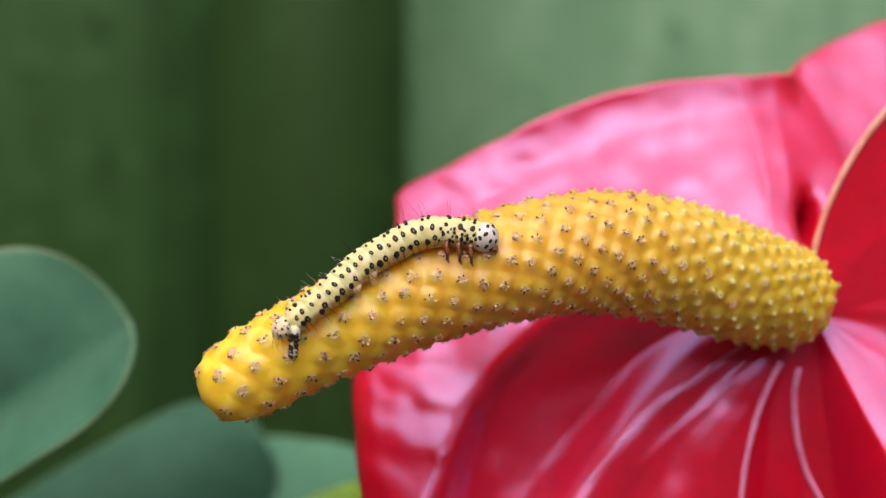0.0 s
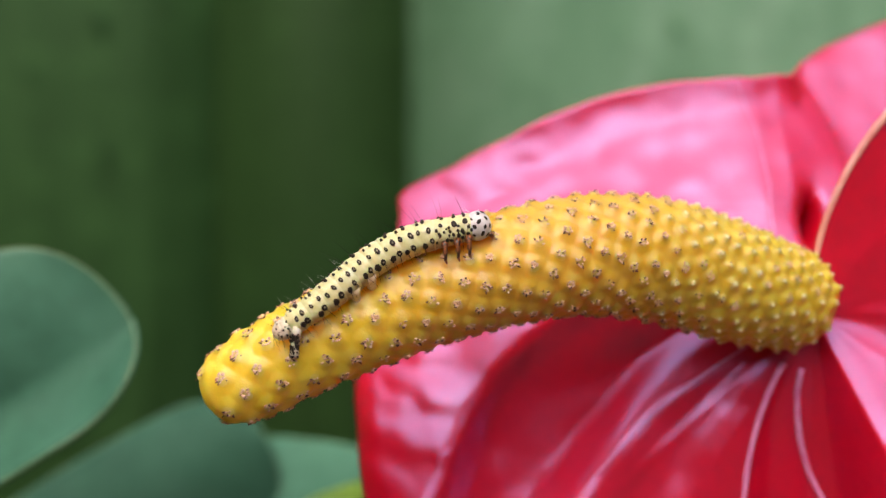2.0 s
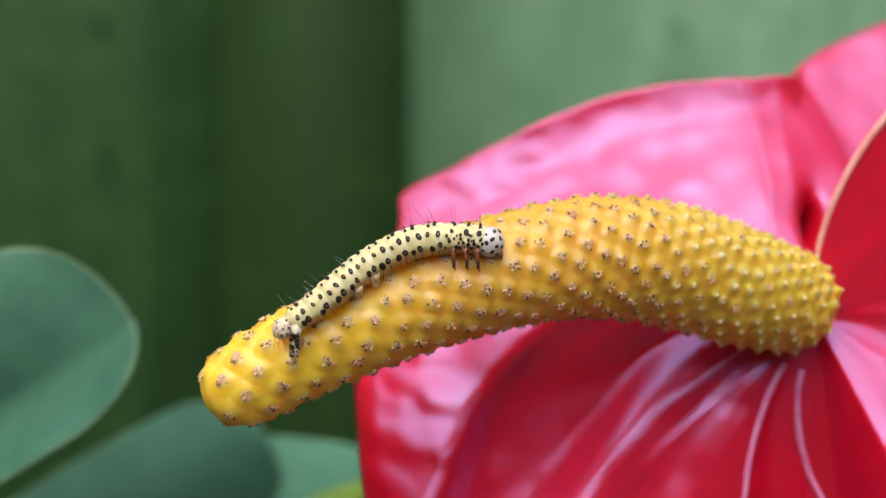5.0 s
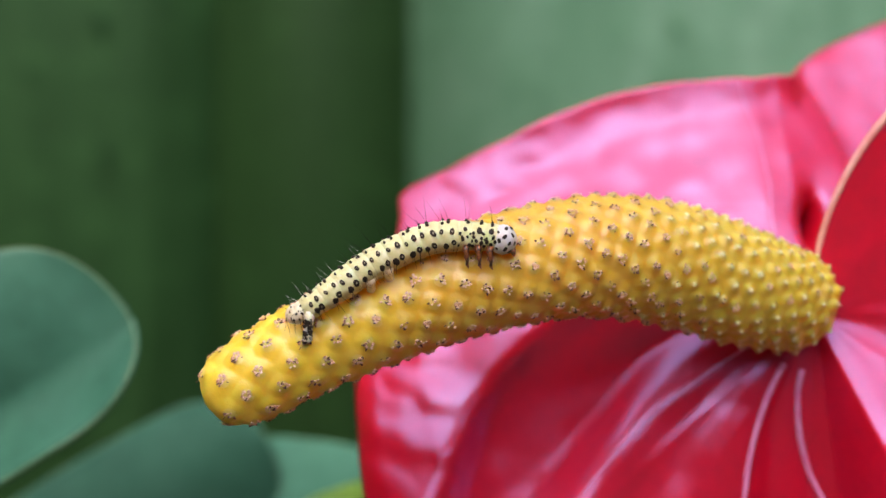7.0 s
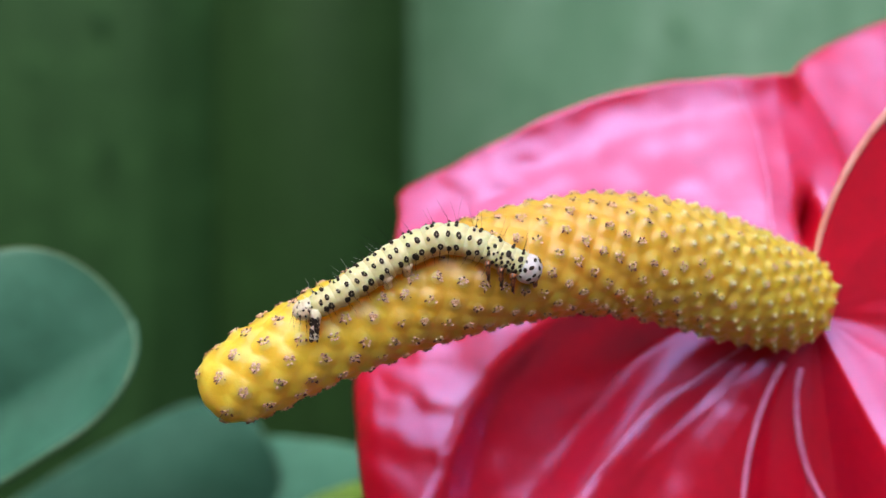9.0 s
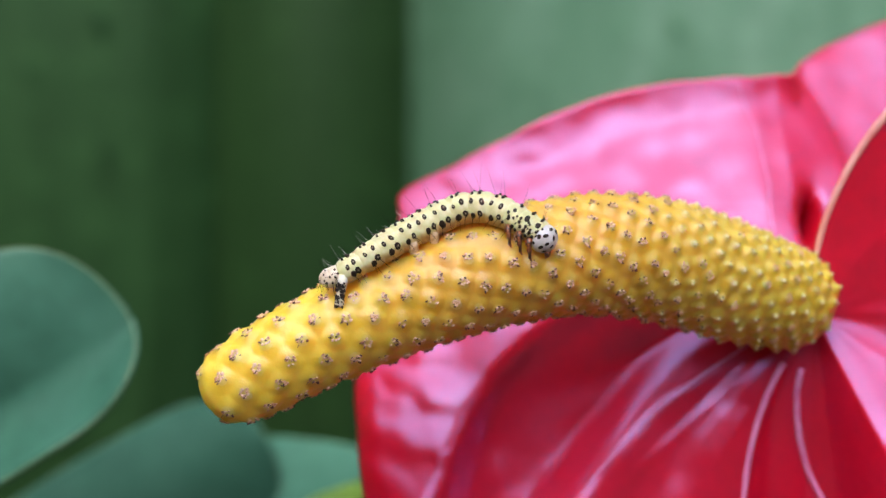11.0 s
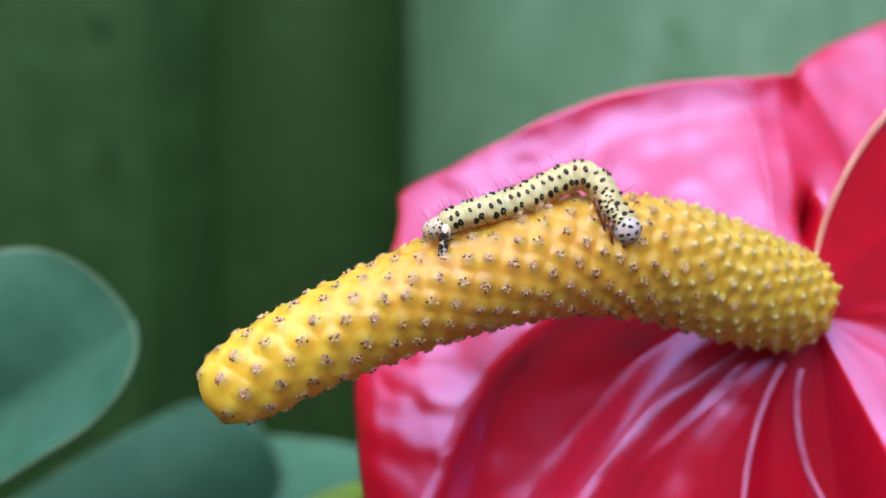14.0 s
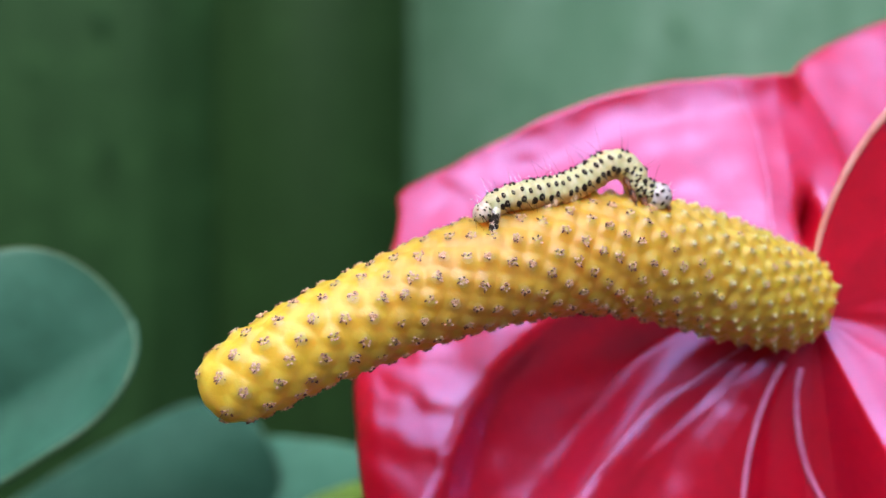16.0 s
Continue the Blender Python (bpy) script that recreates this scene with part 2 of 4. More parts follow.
def build_setting():
    bm = bmesh.new()
    bmesh.ops.create_grid(bm, x_segments=60, y_segments=60, size=1)
    for v in bm.verts:
        r = max(abs(v.co.x), abs(v.co.y))
        k = 60 * r * r * r + 0.6 * r
        v.co.x, v.co.y = v.co.x * k / max(r, 1e-6), v.co.y * k / max(r, 1e-6)
        v.co.z = 0.012 * noise.noise(v.co * 9) if r < 0.6 else 0
    ground = mesh_object("ground", bm, SOIL)
    tagged(ground, "brown soil under the plants, paled to bounce light up", "ground", kind="structure")

    wall = thing("wall_north", (0, 0.32, 0), "old green painted wall of vertical boards, stained, some boards paler", "wall", kind="structure")
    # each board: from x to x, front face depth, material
    boards = [(-1.4, -0.97, 0.0, PAINT), (-0.965, -0.53, 0.006, PAINT), (-0.0765, -0.011, 0.0055, RECESSPAINT),
              (-0.0108, 0.42, 0.005, PALEPAINT), (0.425, 0.9, 0.0, PALEPAINT), (0.905, 1.4, 0.005, PALEPAINT)]
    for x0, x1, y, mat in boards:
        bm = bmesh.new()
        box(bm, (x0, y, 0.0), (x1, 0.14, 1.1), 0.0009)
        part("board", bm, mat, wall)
    # a board with a splayed edge beside the recess, whose shade is painted in
    bm = bmesh.new()
    lo = [bm.verts.new((x, y, 0.0)) for x, y in ((-0.525, 0.0), (-0.165, 0.0), (-0.135, 0.0012), (-0.105, 0.0032), (-0.078, 0.0055), (-0.078, 0.14), (-0.525, 0.14))]
    hi = [bm.verts.new((v.co.x, v.co.y, 1.1)) for v in lo]
    for k in range(7):
        bm.faces.new((lo[k], lo[(k + 1) % 7], hi[(k + 1) % 7], hi[k]))
    bm.faces.new(lo[::-1])
    bm.faces.new(hi)
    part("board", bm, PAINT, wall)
    bm = bmesh.new()
    box(bm, (-1.4, -0.01, 1.1), (1.4, 0.15, 1.13), 0.004)
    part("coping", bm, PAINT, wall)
    rnd = random.Random(5)
    for x, z, r in ((-0.1144, 0.5256, 0.0028), (-0.1126, 0.482, 0.0016), (0.078, 0.5235, 0.003), (0.12, 0.527, 0.002), (-0.138, 0.509, 0.0014)):
        bm = bmesh.new()
        y = 0.0048 if x > 0 else -0.0002
        dome(bm, (x * 1000, y * 1000, z * 1000), (0, -1, 0), (1, 0, 0), r * 1000, r * 1300, 0.4, 10, 0, 0.35, rnd)
        part("stain", bm, FAINT if x > 0 else MOULD, wall, "faint grey-green stain" if x > 0 else "dark mould stain")

    # unseen plain walls, added round the plants to block low sky light
    for name, lo, hi in (("block_wall_south", (-1.5, -2.5, 0), (1.5, -2.4, 1.3)), ("block_wall_west", (-1.5, -2.4, 0), (-1.4, 0.32, 1.75)), ("block_wall_east", (1.4, -2.4, 0), (1.5, 0.32, 1.75))):
        bm = bmesh.new()
        box(bm, lo, hi, 0.006)
        tagged(mesh_object(name, bm, BLOCKWALL), "unseen plain dark wall added to block low sky light", "wall", kind="structure")


build_setting()


# ---- the anthurium flower ----
BASE = Vector((39.89, 14.0, -6.93))
AXIS = [(-22.75, -3.0, -14.55, 0.2), (-22.55, -3.0, -14.45, 1.0), (-22.1, -3.0, -14.2, 2.1), (-20.7, -3.0, -13.45, 3.4), (-17.71, -2.8, -11.9, 3.95), (-12.65, -2.3, -9.14, 4.22), (-4.59, -1.0, -5.6, 4.64),
        (0.88, -0.3, -3.46, 5.03), (6.41, 0.6, -1.82, 5.3), (12.06, 2.0, -0.78, 5.5), (17.9, 4.0, -0.68, 5.8), (24.0, 6.5, -1.73, 5.9),
        (30.3, 9.0, -3.64, 5.7), (36.34, 12.0, -5.34, 5.1), (38.84, 13.5, -6.06, 4.3)]
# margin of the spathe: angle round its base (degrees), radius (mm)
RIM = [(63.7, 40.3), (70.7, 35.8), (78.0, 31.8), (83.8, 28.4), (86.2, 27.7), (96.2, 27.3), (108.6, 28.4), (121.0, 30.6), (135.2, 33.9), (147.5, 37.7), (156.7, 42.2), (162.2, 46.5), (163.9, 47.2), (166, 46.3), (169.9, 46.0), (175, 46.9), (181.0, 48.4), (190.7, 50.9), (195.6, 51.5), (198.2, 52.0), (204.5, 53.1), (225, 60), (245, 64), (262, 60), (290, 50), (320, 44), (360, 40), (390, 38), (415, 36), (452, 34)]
# relief of the folds: each crest or valley as (radius mm, bearing) along its run, then its height toward the viewer (share of the radius)
FOLDS = [
    (((0, 20), (60, 20)), 0.0), (((0, 60), (60, 60)), 0.02), (((0, 84), (60, 84)), -0.02), (((0, 106), (60, 106)), 0.0), (((0, 130), (60, 130)), -0.01),
    (((0, 150), (28, 152), (60, 160)), 0.0),
    # the broad swelling at the outer edge, its crest, the dark slope under it and the valley floor
    (((0, 158), (28, 168), (45, 184), (60, 200)), 0.02),
    (((8, 163), (20, 172), (28, 182), (32, 187.5), (38, 196), (44, 205), (53, 215)), 0.115),
    (((8, 170), (20, 180), (28, 188), (32, 192.5), (38, 200.5), (44, 209), (53, 218)), 0.035),
    (((8, 184), (17, 194.5), (24, 206.5), (33, 214.3), (45, 221.3), (53, 225.3)), -0.1),
    # a lit slope up to the first pale crest
    (((8, 195), (17, 203), (24, 210), (33, 216.6), (45, 223.2), (53, 227)), 0.035),
    (((8, 207), (19.5, 212.4), (31.3, 217.5), (45, 225), (53, 229)), 0.06),
    (((8, 217), (19.5, 221), (31.3, 225), (45, 230), (53, 234)), -0.03),
    (((8, 223), (18.6, 225.5), (26, 230), (45, 236)), -0.03),
    (((8, 228), (18.6, 229.5), (26, 234), (45, 240)), 0.0),
    (((8, 238), (22, 249.8), (45, 258)), 0.035),
    # the channel of the midrib and the lit right half
    (((8, 246), (22, 257), (45, 264)), -0.05), (((8, 258), (21, 275), (45, 279)), -0.1), (((8, 279), (14, 280), (21, 280), (45, 282)), -0.07),
    (((8, 296), (14, 289), (21, 285.5), (45, 286.5)), 0.06), (((8, 305), (14, 300), (21, 297), (45, 298)), 0.08),
    (((0, 325), (60, 325)), 0.05), (((0, 345), (60, 345)), -0.02), (((0, 360), (60, 360)), 0.0), (((0, 380), (60, 380)), 0.05), (((0, 400), (60, 400)), 0.02),
    (((0, 430), (60, 430)), 0.06), (((0, 460), (60, 460)), 0.06)]
# how far each bearing leans back below the base: the midrib runs in a channel
LEAN = [(180, -0.12), (205, -0.24), (222, -0.32), (236, -0.2), (246, -0.08), (270, 0.06), (279, -0.02), (293, -0.35), (325, -0.38), (360, -0.1)]

# how far the upper lobe leans back, either side of its crease
TILT = [(60, 0.64), (113, 0.62), (155, 0.63), (172, 0.76)]


CREASE = [(8, 111), (9.5, 107.7), (14.7, 100.5), (20.9, 98.5), (27, 100)]


def crease_back(th, r):
    """The upper lobe bends back past a crease."""
    d = radians(interp(r, CREASE) - th) * r if th < 130 else -9.0
    return 0.34 * (d + math.sqrt(d * d + 1.5)) * 0.5 * max(0.0, min(1.0, (r - 4) / 8))


@functools.lru_cache(None)
def fold_table(r):
    return [(interp(r, run), h) for run, h in FOLDS]


def fold_height(th, r):
    t = fold_table(round(r, 1))
    return sum(k * interp(th + o, t) for o, k in ((-2.2, 0.2), (-1, 0.2), (0, 0.2), (1, 0.2), (2.2, 0.2)))


def run_bearing(index, r):
    return interp(r, FOLDS[index][0])


def spathe_point(theta, f):
    """A point of the spathe (mm): theta in degrees from 20 (the back lobe) to about 440 (the front lobe), f from 0 at the base to 1 at the margin."""
    th = theta
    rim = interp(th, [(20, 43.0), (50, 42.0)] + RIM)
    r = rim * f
    x, z = r * math.cos(radians(th)), r * math.sin(radians(th))
    up = math.sqrt(z * z + 9) * 0.5 + z * 0.5 - 1.5 if z < 12 else z * 1.0 - 1.4
    y = 14 + interp(th, TILT) * max(up, 0) + crease_back(th, r) + interp(th, LEAN) * max(-z, 0) + 0.28 * max(-x, 0)
    lobe = max(0.0, min(1.0, (th - 325) / 90))
    lobe = lobe * lobe * (3 - 2 * lobe)
    y -= lobe * (0.34 * r + 0.6 * max(up, 0))
    y -= fold_height(th, r) * r * min(1, r / 14)
    # the margin flattens along the top and puckers down the outer side
    if 80 < th < 172:
        y -= 2.4 * max(0.0, f - 0.8) ** 2 * rim * min(1.0, (th - 80) / 6) * max(0.15, min(1.0, (166 - th) / 24))
    pucker = math.exp(-((th - 194) / 12) ** 2) * max(0.0, min(1.0, (r - 38) / 5)) * max(0.0, min(1.0, (rim - r) / 2))
    wave = noise.noise(Vector((x * 0.22, 4, z * 0.3)))
    y -= pucker * (0.3 * math.sin(2 * math.pi * (z + 0.3 * x) / 5.6 + 0.8 + 2.2 * wave) + 0.5 * wave - 0.12 * z)
    # a pleat near the top, where the margin folds behind itself, and a pocket in the sinus
    pleat = 73 + (r - 22) * 1.67
    if th < 120:
        y += 2.6 * max(0.0, min(1.0, (pleat - th) / 1.6)) * max(0.0, min(1.0, (r - 12) / 6))
        y -= 0.24 * max(0.0, radians(pleat - th) * r - 0.8) * max(0.0, min(1.0, (r - 18) / 8))
        y += 8.0 * math.exp(-((th - 80) / 7) ** 2 - ((r - 9.2) / 2.8) ** 2)
    p = Vector((x, y, z))
    y -= 0.4 * math.exp(-((th - 160) / 10) ** 2) * max(0.0, min(1.0, (f - 0.6) / 0.25)) * noise.noise(p * 0.42 + Vector((2, 5, 8)))
    y -= 0.26 * max(0.0, min(1.0, (172 - th) / 20)) * min(1, r / 10) * noise.noise(p * 0.24 + Vector((9, 1, 4)))
    y -= 0.3 * noise.noise(p * 0.16) * min(1, r / 10) + 0.1 * noise.noise(p * 0.36 + Vector((7, 3, 1))) * min(1, r / 10)
    y -= 0.2 * noise.noise(Vector((th * 0.09, r * 0.16, 2))) * min(1, r / 12)
    y += 0.7 * max(0, f - 0.88) / 0.12 * max(0, f - 0.88) / 0.12
    return Vector((BASE.x + x, y, BASE.z + z))


def floret_sites():
    """Florets in spirals round the axis: share of the length, place, outward normal, way along, pitch, height."""
    ax = catmull(AXIS, 600)
    arc = np.r_[0, np.cumsum(np.linalg.norm(np.diff(ax[:, :3], axis=0), axis=1))]
    rnd = random.Random(11)
    s, w, sites = 0.5, 0.0, []
    while s < arc[-1] - 0.5:
        q, e, b = [[float(np.interp(s + o, arc, ax[:, i])) for i in range(4)] for o in (0, 0.15, -0.15)]
        t = (Vector(e[:3]) - Vector(b[:3])).normalized()
        side = t.cross(Vector((0, 0, 1))).normalized()
        upv = side.cross(t)
        pitch = 2.7 - 1.0 * s / arc[-1]
        slope = (e[3] - b[3]) / 0.3
        w += math.pi * (3 - math.sqrt(5)) + rnd.uniform(-0.03, 0.03)
        out = side * math.cos(w) + upv * math.sin(w)
        n = (out - t * slope * 0.8).normalized()
        a = (t - n * t.dot(n)).normalized()
        sites.append((s / arc[-1], Vector(q[:3]) + out * (q[3] + 0.05), n, a, pitch, rnd.uniform(0.42, 0.56) * interp(s / arc[-1], ((0, 0.5), (0.08, 0.8), (0.4, 0.75), (0.6, 0.95), (1, 1.1)))))
        s += pitch * pitch * 0.87 / (2 * math.pi * max(q[3], 0.8))
    return sites


SITES = floret_sites()


def build_flower():
    flower = thing("anthurium_flower", ORIGIN, "red waxy anthurium flower with an arched yellow spadix", "flower")
    # spathe sheet with thickness
    bm = bmesh.new()
    na, nr = 420, 90
    last = lambda f: 458 - 39 * f
    grid = [[bm.verts.new(spathe_point(20 + (last((j + 1) / nr) - 20) * i / na, (j + 1) / nr) * MM) for j in range(nr)] for i in range(na + 1)]
    for i in range(na):
        for j in range(nr - 1):
            bm.faces.new((grid[i][j], grid[i][j + 1], grid[i + 1][j + 1], grid[i + 1][j]))
    spathe = part("spathe", bm, SPATHE, flower, "glossy red heart-shaped spathe with puckered folds")
    solid = spathe.modifiers.new("thickness", "SOLIDIFY")
    solid.thickness = 0.0005
    solid.offset = 0
    # raised veins: which fold they run along (or the crease of the upper lobe), from, to, half width
    for run, f0, f1, w in ((11, 0.14, 0.98, 0.14), (15, 0.1, 0.97, 0.42), (17, 0.1, 0.97, 0.42), (-1, 0.25, 0.98, 0.17)):
        line = []
        for k in range(40):
            f = f0 + (f1 - f0) * k / 39
            th = interp(28.3 * f, CREASE)
            if run >= 0:
                th = run_bearing(run, 30)
                for _ in range(6):
                    th = run_bearing(run, interp(th, RIM) * f)
            line.append(spathe_point(th, f) - Vector((0, 0.24, 0)))
        bm = bmesh.new()
        tube(bm, line, [w * (1 - 0.75 * k / 39) for k in range(40)], 6)
        part("vein", bm, VEIN, spathe, "pale raised vein")
    bm = bmesh.new()
    line = [spathe_point(20 + 399 * k / 300, 1.0) for k in range(301)]
    tube(bm, line, [0.22] * len(line), 6, up=(0, 1, 0))
    part("margin", bm, MARGIN, spathe, "dull red rim")
    bm = bmesh.new()
    line = [spathe_point(last(1 - 0.94 * k / 40), 1 - 0.94 * k / 40) for k in range(41)]
    tube(bm, line, [0.55 - 0.25 * k / 40 for k in range(41)], 8, up=(0, 1, 0))
    part("margin", bm, PALEMARGIN, spathe, "pale pink rolled rim")
    # stalk down to the soil
    stalk = catmull([(BASE.x, 15, BASE.z), (BASE.x + 4, 24, BASE.z - 12), (BASE.x + 8, 40, -120), (BASE.x + 4, 50, -300), (BASE.x, 60, -455)], 40)
    bm = bmesh.new()
    tube(bm, stalk, [2.2 - 0.2 * math.sin(k) * 0.1 for k in range(40)], 12, up=(0, 1, 0))
    part("stalk", bm, STALK, flower, "green flower stalk")

    # spadix core, swelling under every floret
    ax = catmull(AXIS, 420)
    bm = bmesh.new()
    rings = tube(bm, [a[:3] for a in ax], [a[3] + 0.05 for a in ax], 140, up=(0, 1, 0))
    sites = np.array([tuple(q[1]) for q in SITES])
    pitch = np.array([q[4] for q in SITES])
    high = np.array([q[5] for q in SITES])
    for a, ring in zip(ax, rings):
        near = np.abs(sites - a[:3]).max(axis=1) < a[3] + 3
        c = Vector(a[:3]) * MM
        for v in ring:
            d = np.linalg.norm(sites[near] - np.array(v.co) / MM, axis=1)
            if len(d) < 2:
                continue
            k1, k2 = np.argpartition(d, 1)[:2]
            g, pt = high[near][k1], pitch[near][k1]
            seam = 1 - math.exp(-((d[k2] - d[k1]) / (0.36 * pt)) ** 1.5)
            v.co += (v.co - c).normalized() * g * (0.1 * seam + 0.98 * math.exp(-(d[k1] / (0.43 * pt)) ** 2)) * MM
    spadix = part("spadix", bm, FLESH, flower, "arched yellow spadix covered with small florets")
    return flower, spadix


flower, spadix = build_flower()


def floret_mesh(seed, ripe, crust, pale=False):
    """One floret: a soft yellow cushion that melts into the flesh, a crusty stigma and a few brown anthers. z is outward, 1 is its height."""
    rnd = random.Random(seed)
    bm = bmesh.new()
    rings = []
    for f in (0.56, 0.46, 0.34, 0.22, 0.1):
        ring = []
        for k in range(10):
            w = 2 * math.pi * k / 10
            q = f * (0.96 + 0.06 * math.cos(4 * w)) * (1 + rnd.uniform(-0.05, 0.05))
            ring.append(bm.verts.new(Vector((math.cos(w) * q, math.sin(w) * q, 1.14 * math.exp(-(q / 0.84) ** 2) + 0.02 - 0.2 * q * q)) * MM))
        rings.append(ring)
    for r, q in zip(rings, rings[1:]):
        for k in range(10):
            bm.faces.new((r[k], r[(k + 1) % 10], q[(k + 1) % 10], q[k]))
    bm.faces.new(rings[-1])
    # the crust: small granules round a pit, and dark anthers among them
    wide = rnd.uniform(0.26, 0.46) if crust is STIGMA else rnd.uniform(0.12, 0.22)
    cx, cy = rnd.uniform(-.08, .08), rnd.uniform(-.08, .08)
    for k in range(rnd.choice((2, 4, 6, 7, 8, 9, 10, 11))):
        w = k * 2.4 + rnd.uniform(-0.5, 0.5)
        q = wide * math.sqrt(rnd.uniform(0.05, 1.0))
        x, y, e = cx + math.cos(w) * q, cy + math.sin(w) * q, rnd.uniform(0.1, 0.17)
        dome(bm, (x, y, 1.1 * math.exp(-(x * x + y * y) / 0.7)), (x, y, 1), (1, rnd.uniform(-1, 1), 0), e, e * rnd.uniform(0.6, 0.9), 0.34, 6, 1, 0.3, rnd)
    for _ in range(ripe):
        w, q = rnd.uniform(0, 6.28), rnd.uniform(0.12, wide + 0.14)
        e = rnd.uniform(0.04, 0.085)
        x, y = cx + math.cos(w) * q, cy + math.sin(w) * q
        dome(bm, (x, y, 1.1 * math.exp(-(x * x + y * y) / 0.7) + 0.1), (x, y, 1), (1, rnd.uniform(-1, 1), 0), e * rnd.uniform(1, 2.4), e, 0.36, 5, 2, 0.2, rnd)
    me = bpy.data.meshes.new("floret")
    bm.normal_update()
    bm.to_mesh(me)
    bm.free()
    for k in (PALEFLORET if pale else FLORET, crust, ANTHER):
        me.materials.append(k)
    for p in me.polygons:
        p.use_smooth = True
    return me


def build_florets():
    young = [floret_mesh(s, 2 + s % 5, STIGMA) for s in range(16)]
    fresh = [floret_mesh(20 + s, s % 3, FRESH if s % 4 else STIGMA, True) for s in range(16)]
    rnd = random.Random(12)
    near, far = [], []
    for share, p, n, a, pitch, high in SITES:
        m = Matrix((a, n.cross(a), n)).transposed().to_4x4()
        k = pitch * 0.5
        mat = Matrix.Translation(p * MM) @ m @ Matrix.Rotation(rnd.uniform(-0.6, 0.6), 4, "Z") @ Matrix.Diagonal((k, k, high, 1))
        me = (young if share + rnd.uniform(-0.08, 0.08) < 0.72 else fresh)[rnd.randrange(16)]
        (near if (-n.y * 0.8 + n.z * 0.35) > 0.0 else far).append((-n.y + 0.4 * n.z, mat, me))
    near.sort(key=lambda a: -a[0])
    far = near[300:] + far
    for _, mat, me in near[:300]:
        shared("floret", me, spadix, mat)
    verts, faces, mats = [], [], []
    slots = [FLORET, PALEFLORET, STIGMA, FRESH, ANTHER]
    for _, mat, me in far:
        o = len(verts)
        verts += [tuple(mat @ v.co) for v in me.vertices]
        faces += [tuple(o + i for i in p.vertices) for p in me.polygons]
        mats += [slots.index(me.materials[p.material_index]) for p in me.polygons]
    me = bpy.data.meshes.new("florets_round_the_back")
    me.from_pydata(verts, [], faces)
    for k in slots:
        me.materials.append(k)
    me.polygons.foreach_set("material_index", mats)
    me.polygons.foreach_set("use_smooth", [True] * len(faces))
    rest = new("florets_round_the_back", me)
    rest.parent = spadix
    tagged(rest, kind="stuff")


build_florets()


# ---- leaves ----
def build_leaf(label, tip, base, upper, lower, bend, mat, root, group="anthurium leaves", cup=0.12, shoulder=0.2, hollow=0.0):
    """A leaf blade from tip to base (mm); upper and lower are its half widths either side of the midrib; bend pushes the halves back."""
    leaf = thing("anthurium_leaf", ORIGIN, label, "leaf", group)
    tip, base = Vector(tip), Vector(base)
    d = base - tip
    n = Vector((d.z, 0, -d.x)).normalized()
    if n.z < 0:
        n = -n
    bm = bmesh.new()
    nu, nv = 80, 32
    rows = []
    for i in range(nu + 1):
        u = (i / nu) ** 2
        w = (max(0.0, 1 - (1 - u / shoulder) ** 2)) ** 0.42 if u < shoulder else max(0.0, 1 - ((u - shoulder) / (1.01 - shoulder)) ** 2) ** 0.5
        row = []
        for j in range(nv + 1):
            v = 2 * j / nv - 1
            half = upper if v > 0 else lower
            p = tip + d * u + n * half * w * v
            p.y += bend[0 if v > 0 else 1] * v * v * w + cup * d.length * (u - 0.3) ** 2
            if v > 0:
                p.y -= hollow * math.sin(math.pi * 0.8 * v) * w * max(0.0, min(1.0, (u - 0.05) / 0.4))
            p.y += 0.5 * noise.noise(p * 0.08) + 0.25 * math.sin(u * 40 + abs(v) * 3) * abs(v) * w
            row.append(bm.verts.new(p * MM))
        rows.append(row)
    for a, b in zip(rows, rows[1:]):
        for j in range(nv):
            bm.faces.new((a[j], a[j + 1], b[j + 1], b[j]))
    rim = [v.co / MM for v in [r[-1] for r in rows[:0:-1]] + [r[0] for r in rows]]
    blade = part("blade", bm, mat, leaf)
    so = blade.modifiers.new("thickness", "SOLIDIFY")
    so.thickness = 0.0005
    mid = [tuple((tip + d * (0.02 + 0.98 * i / nu) + Vector((0, cup * d.length * (0.02 + 0.98 * i / nu - 0.3) ** 2 + 0.45, 0)))) for i in range(nu + 1)]
    bm = bmesh.new()
    tube(bm, mid, [0.1 + 0.6 * (i / nu) ** 2 for i in range(nu + 1)], 8, up=(0, 1, 0))
    part("midrib", bm, LEAFRIB, leaf, "paler raised midrib")
    bm = bmesh.new()
    tube(bm, rim, [0.09 if mat is LEAF else 0.05] * len(rim), 6, up=(0, 1, 0))
    part("margin", bm, LEAFRIB, leaf, "thin pale rim")
    end = Vector(mid[-1])
    line = catmull([tuple(end), tuple(end + (Vector(root) - end) * 0.25 + Vector((0, 12, 20))), tuple(end + (Vector(root) - end) * 0.65 + Vector((0, 6, 8))), tuple(root)], 30)
    bm = bmesh.new()
    tube(bm, line, [1.2 + 0.6 * k / 29 for k in range(30)], 10, up=(0, 1, 0))
    part("petiole", bm, STALK, leaf)
    return leaf


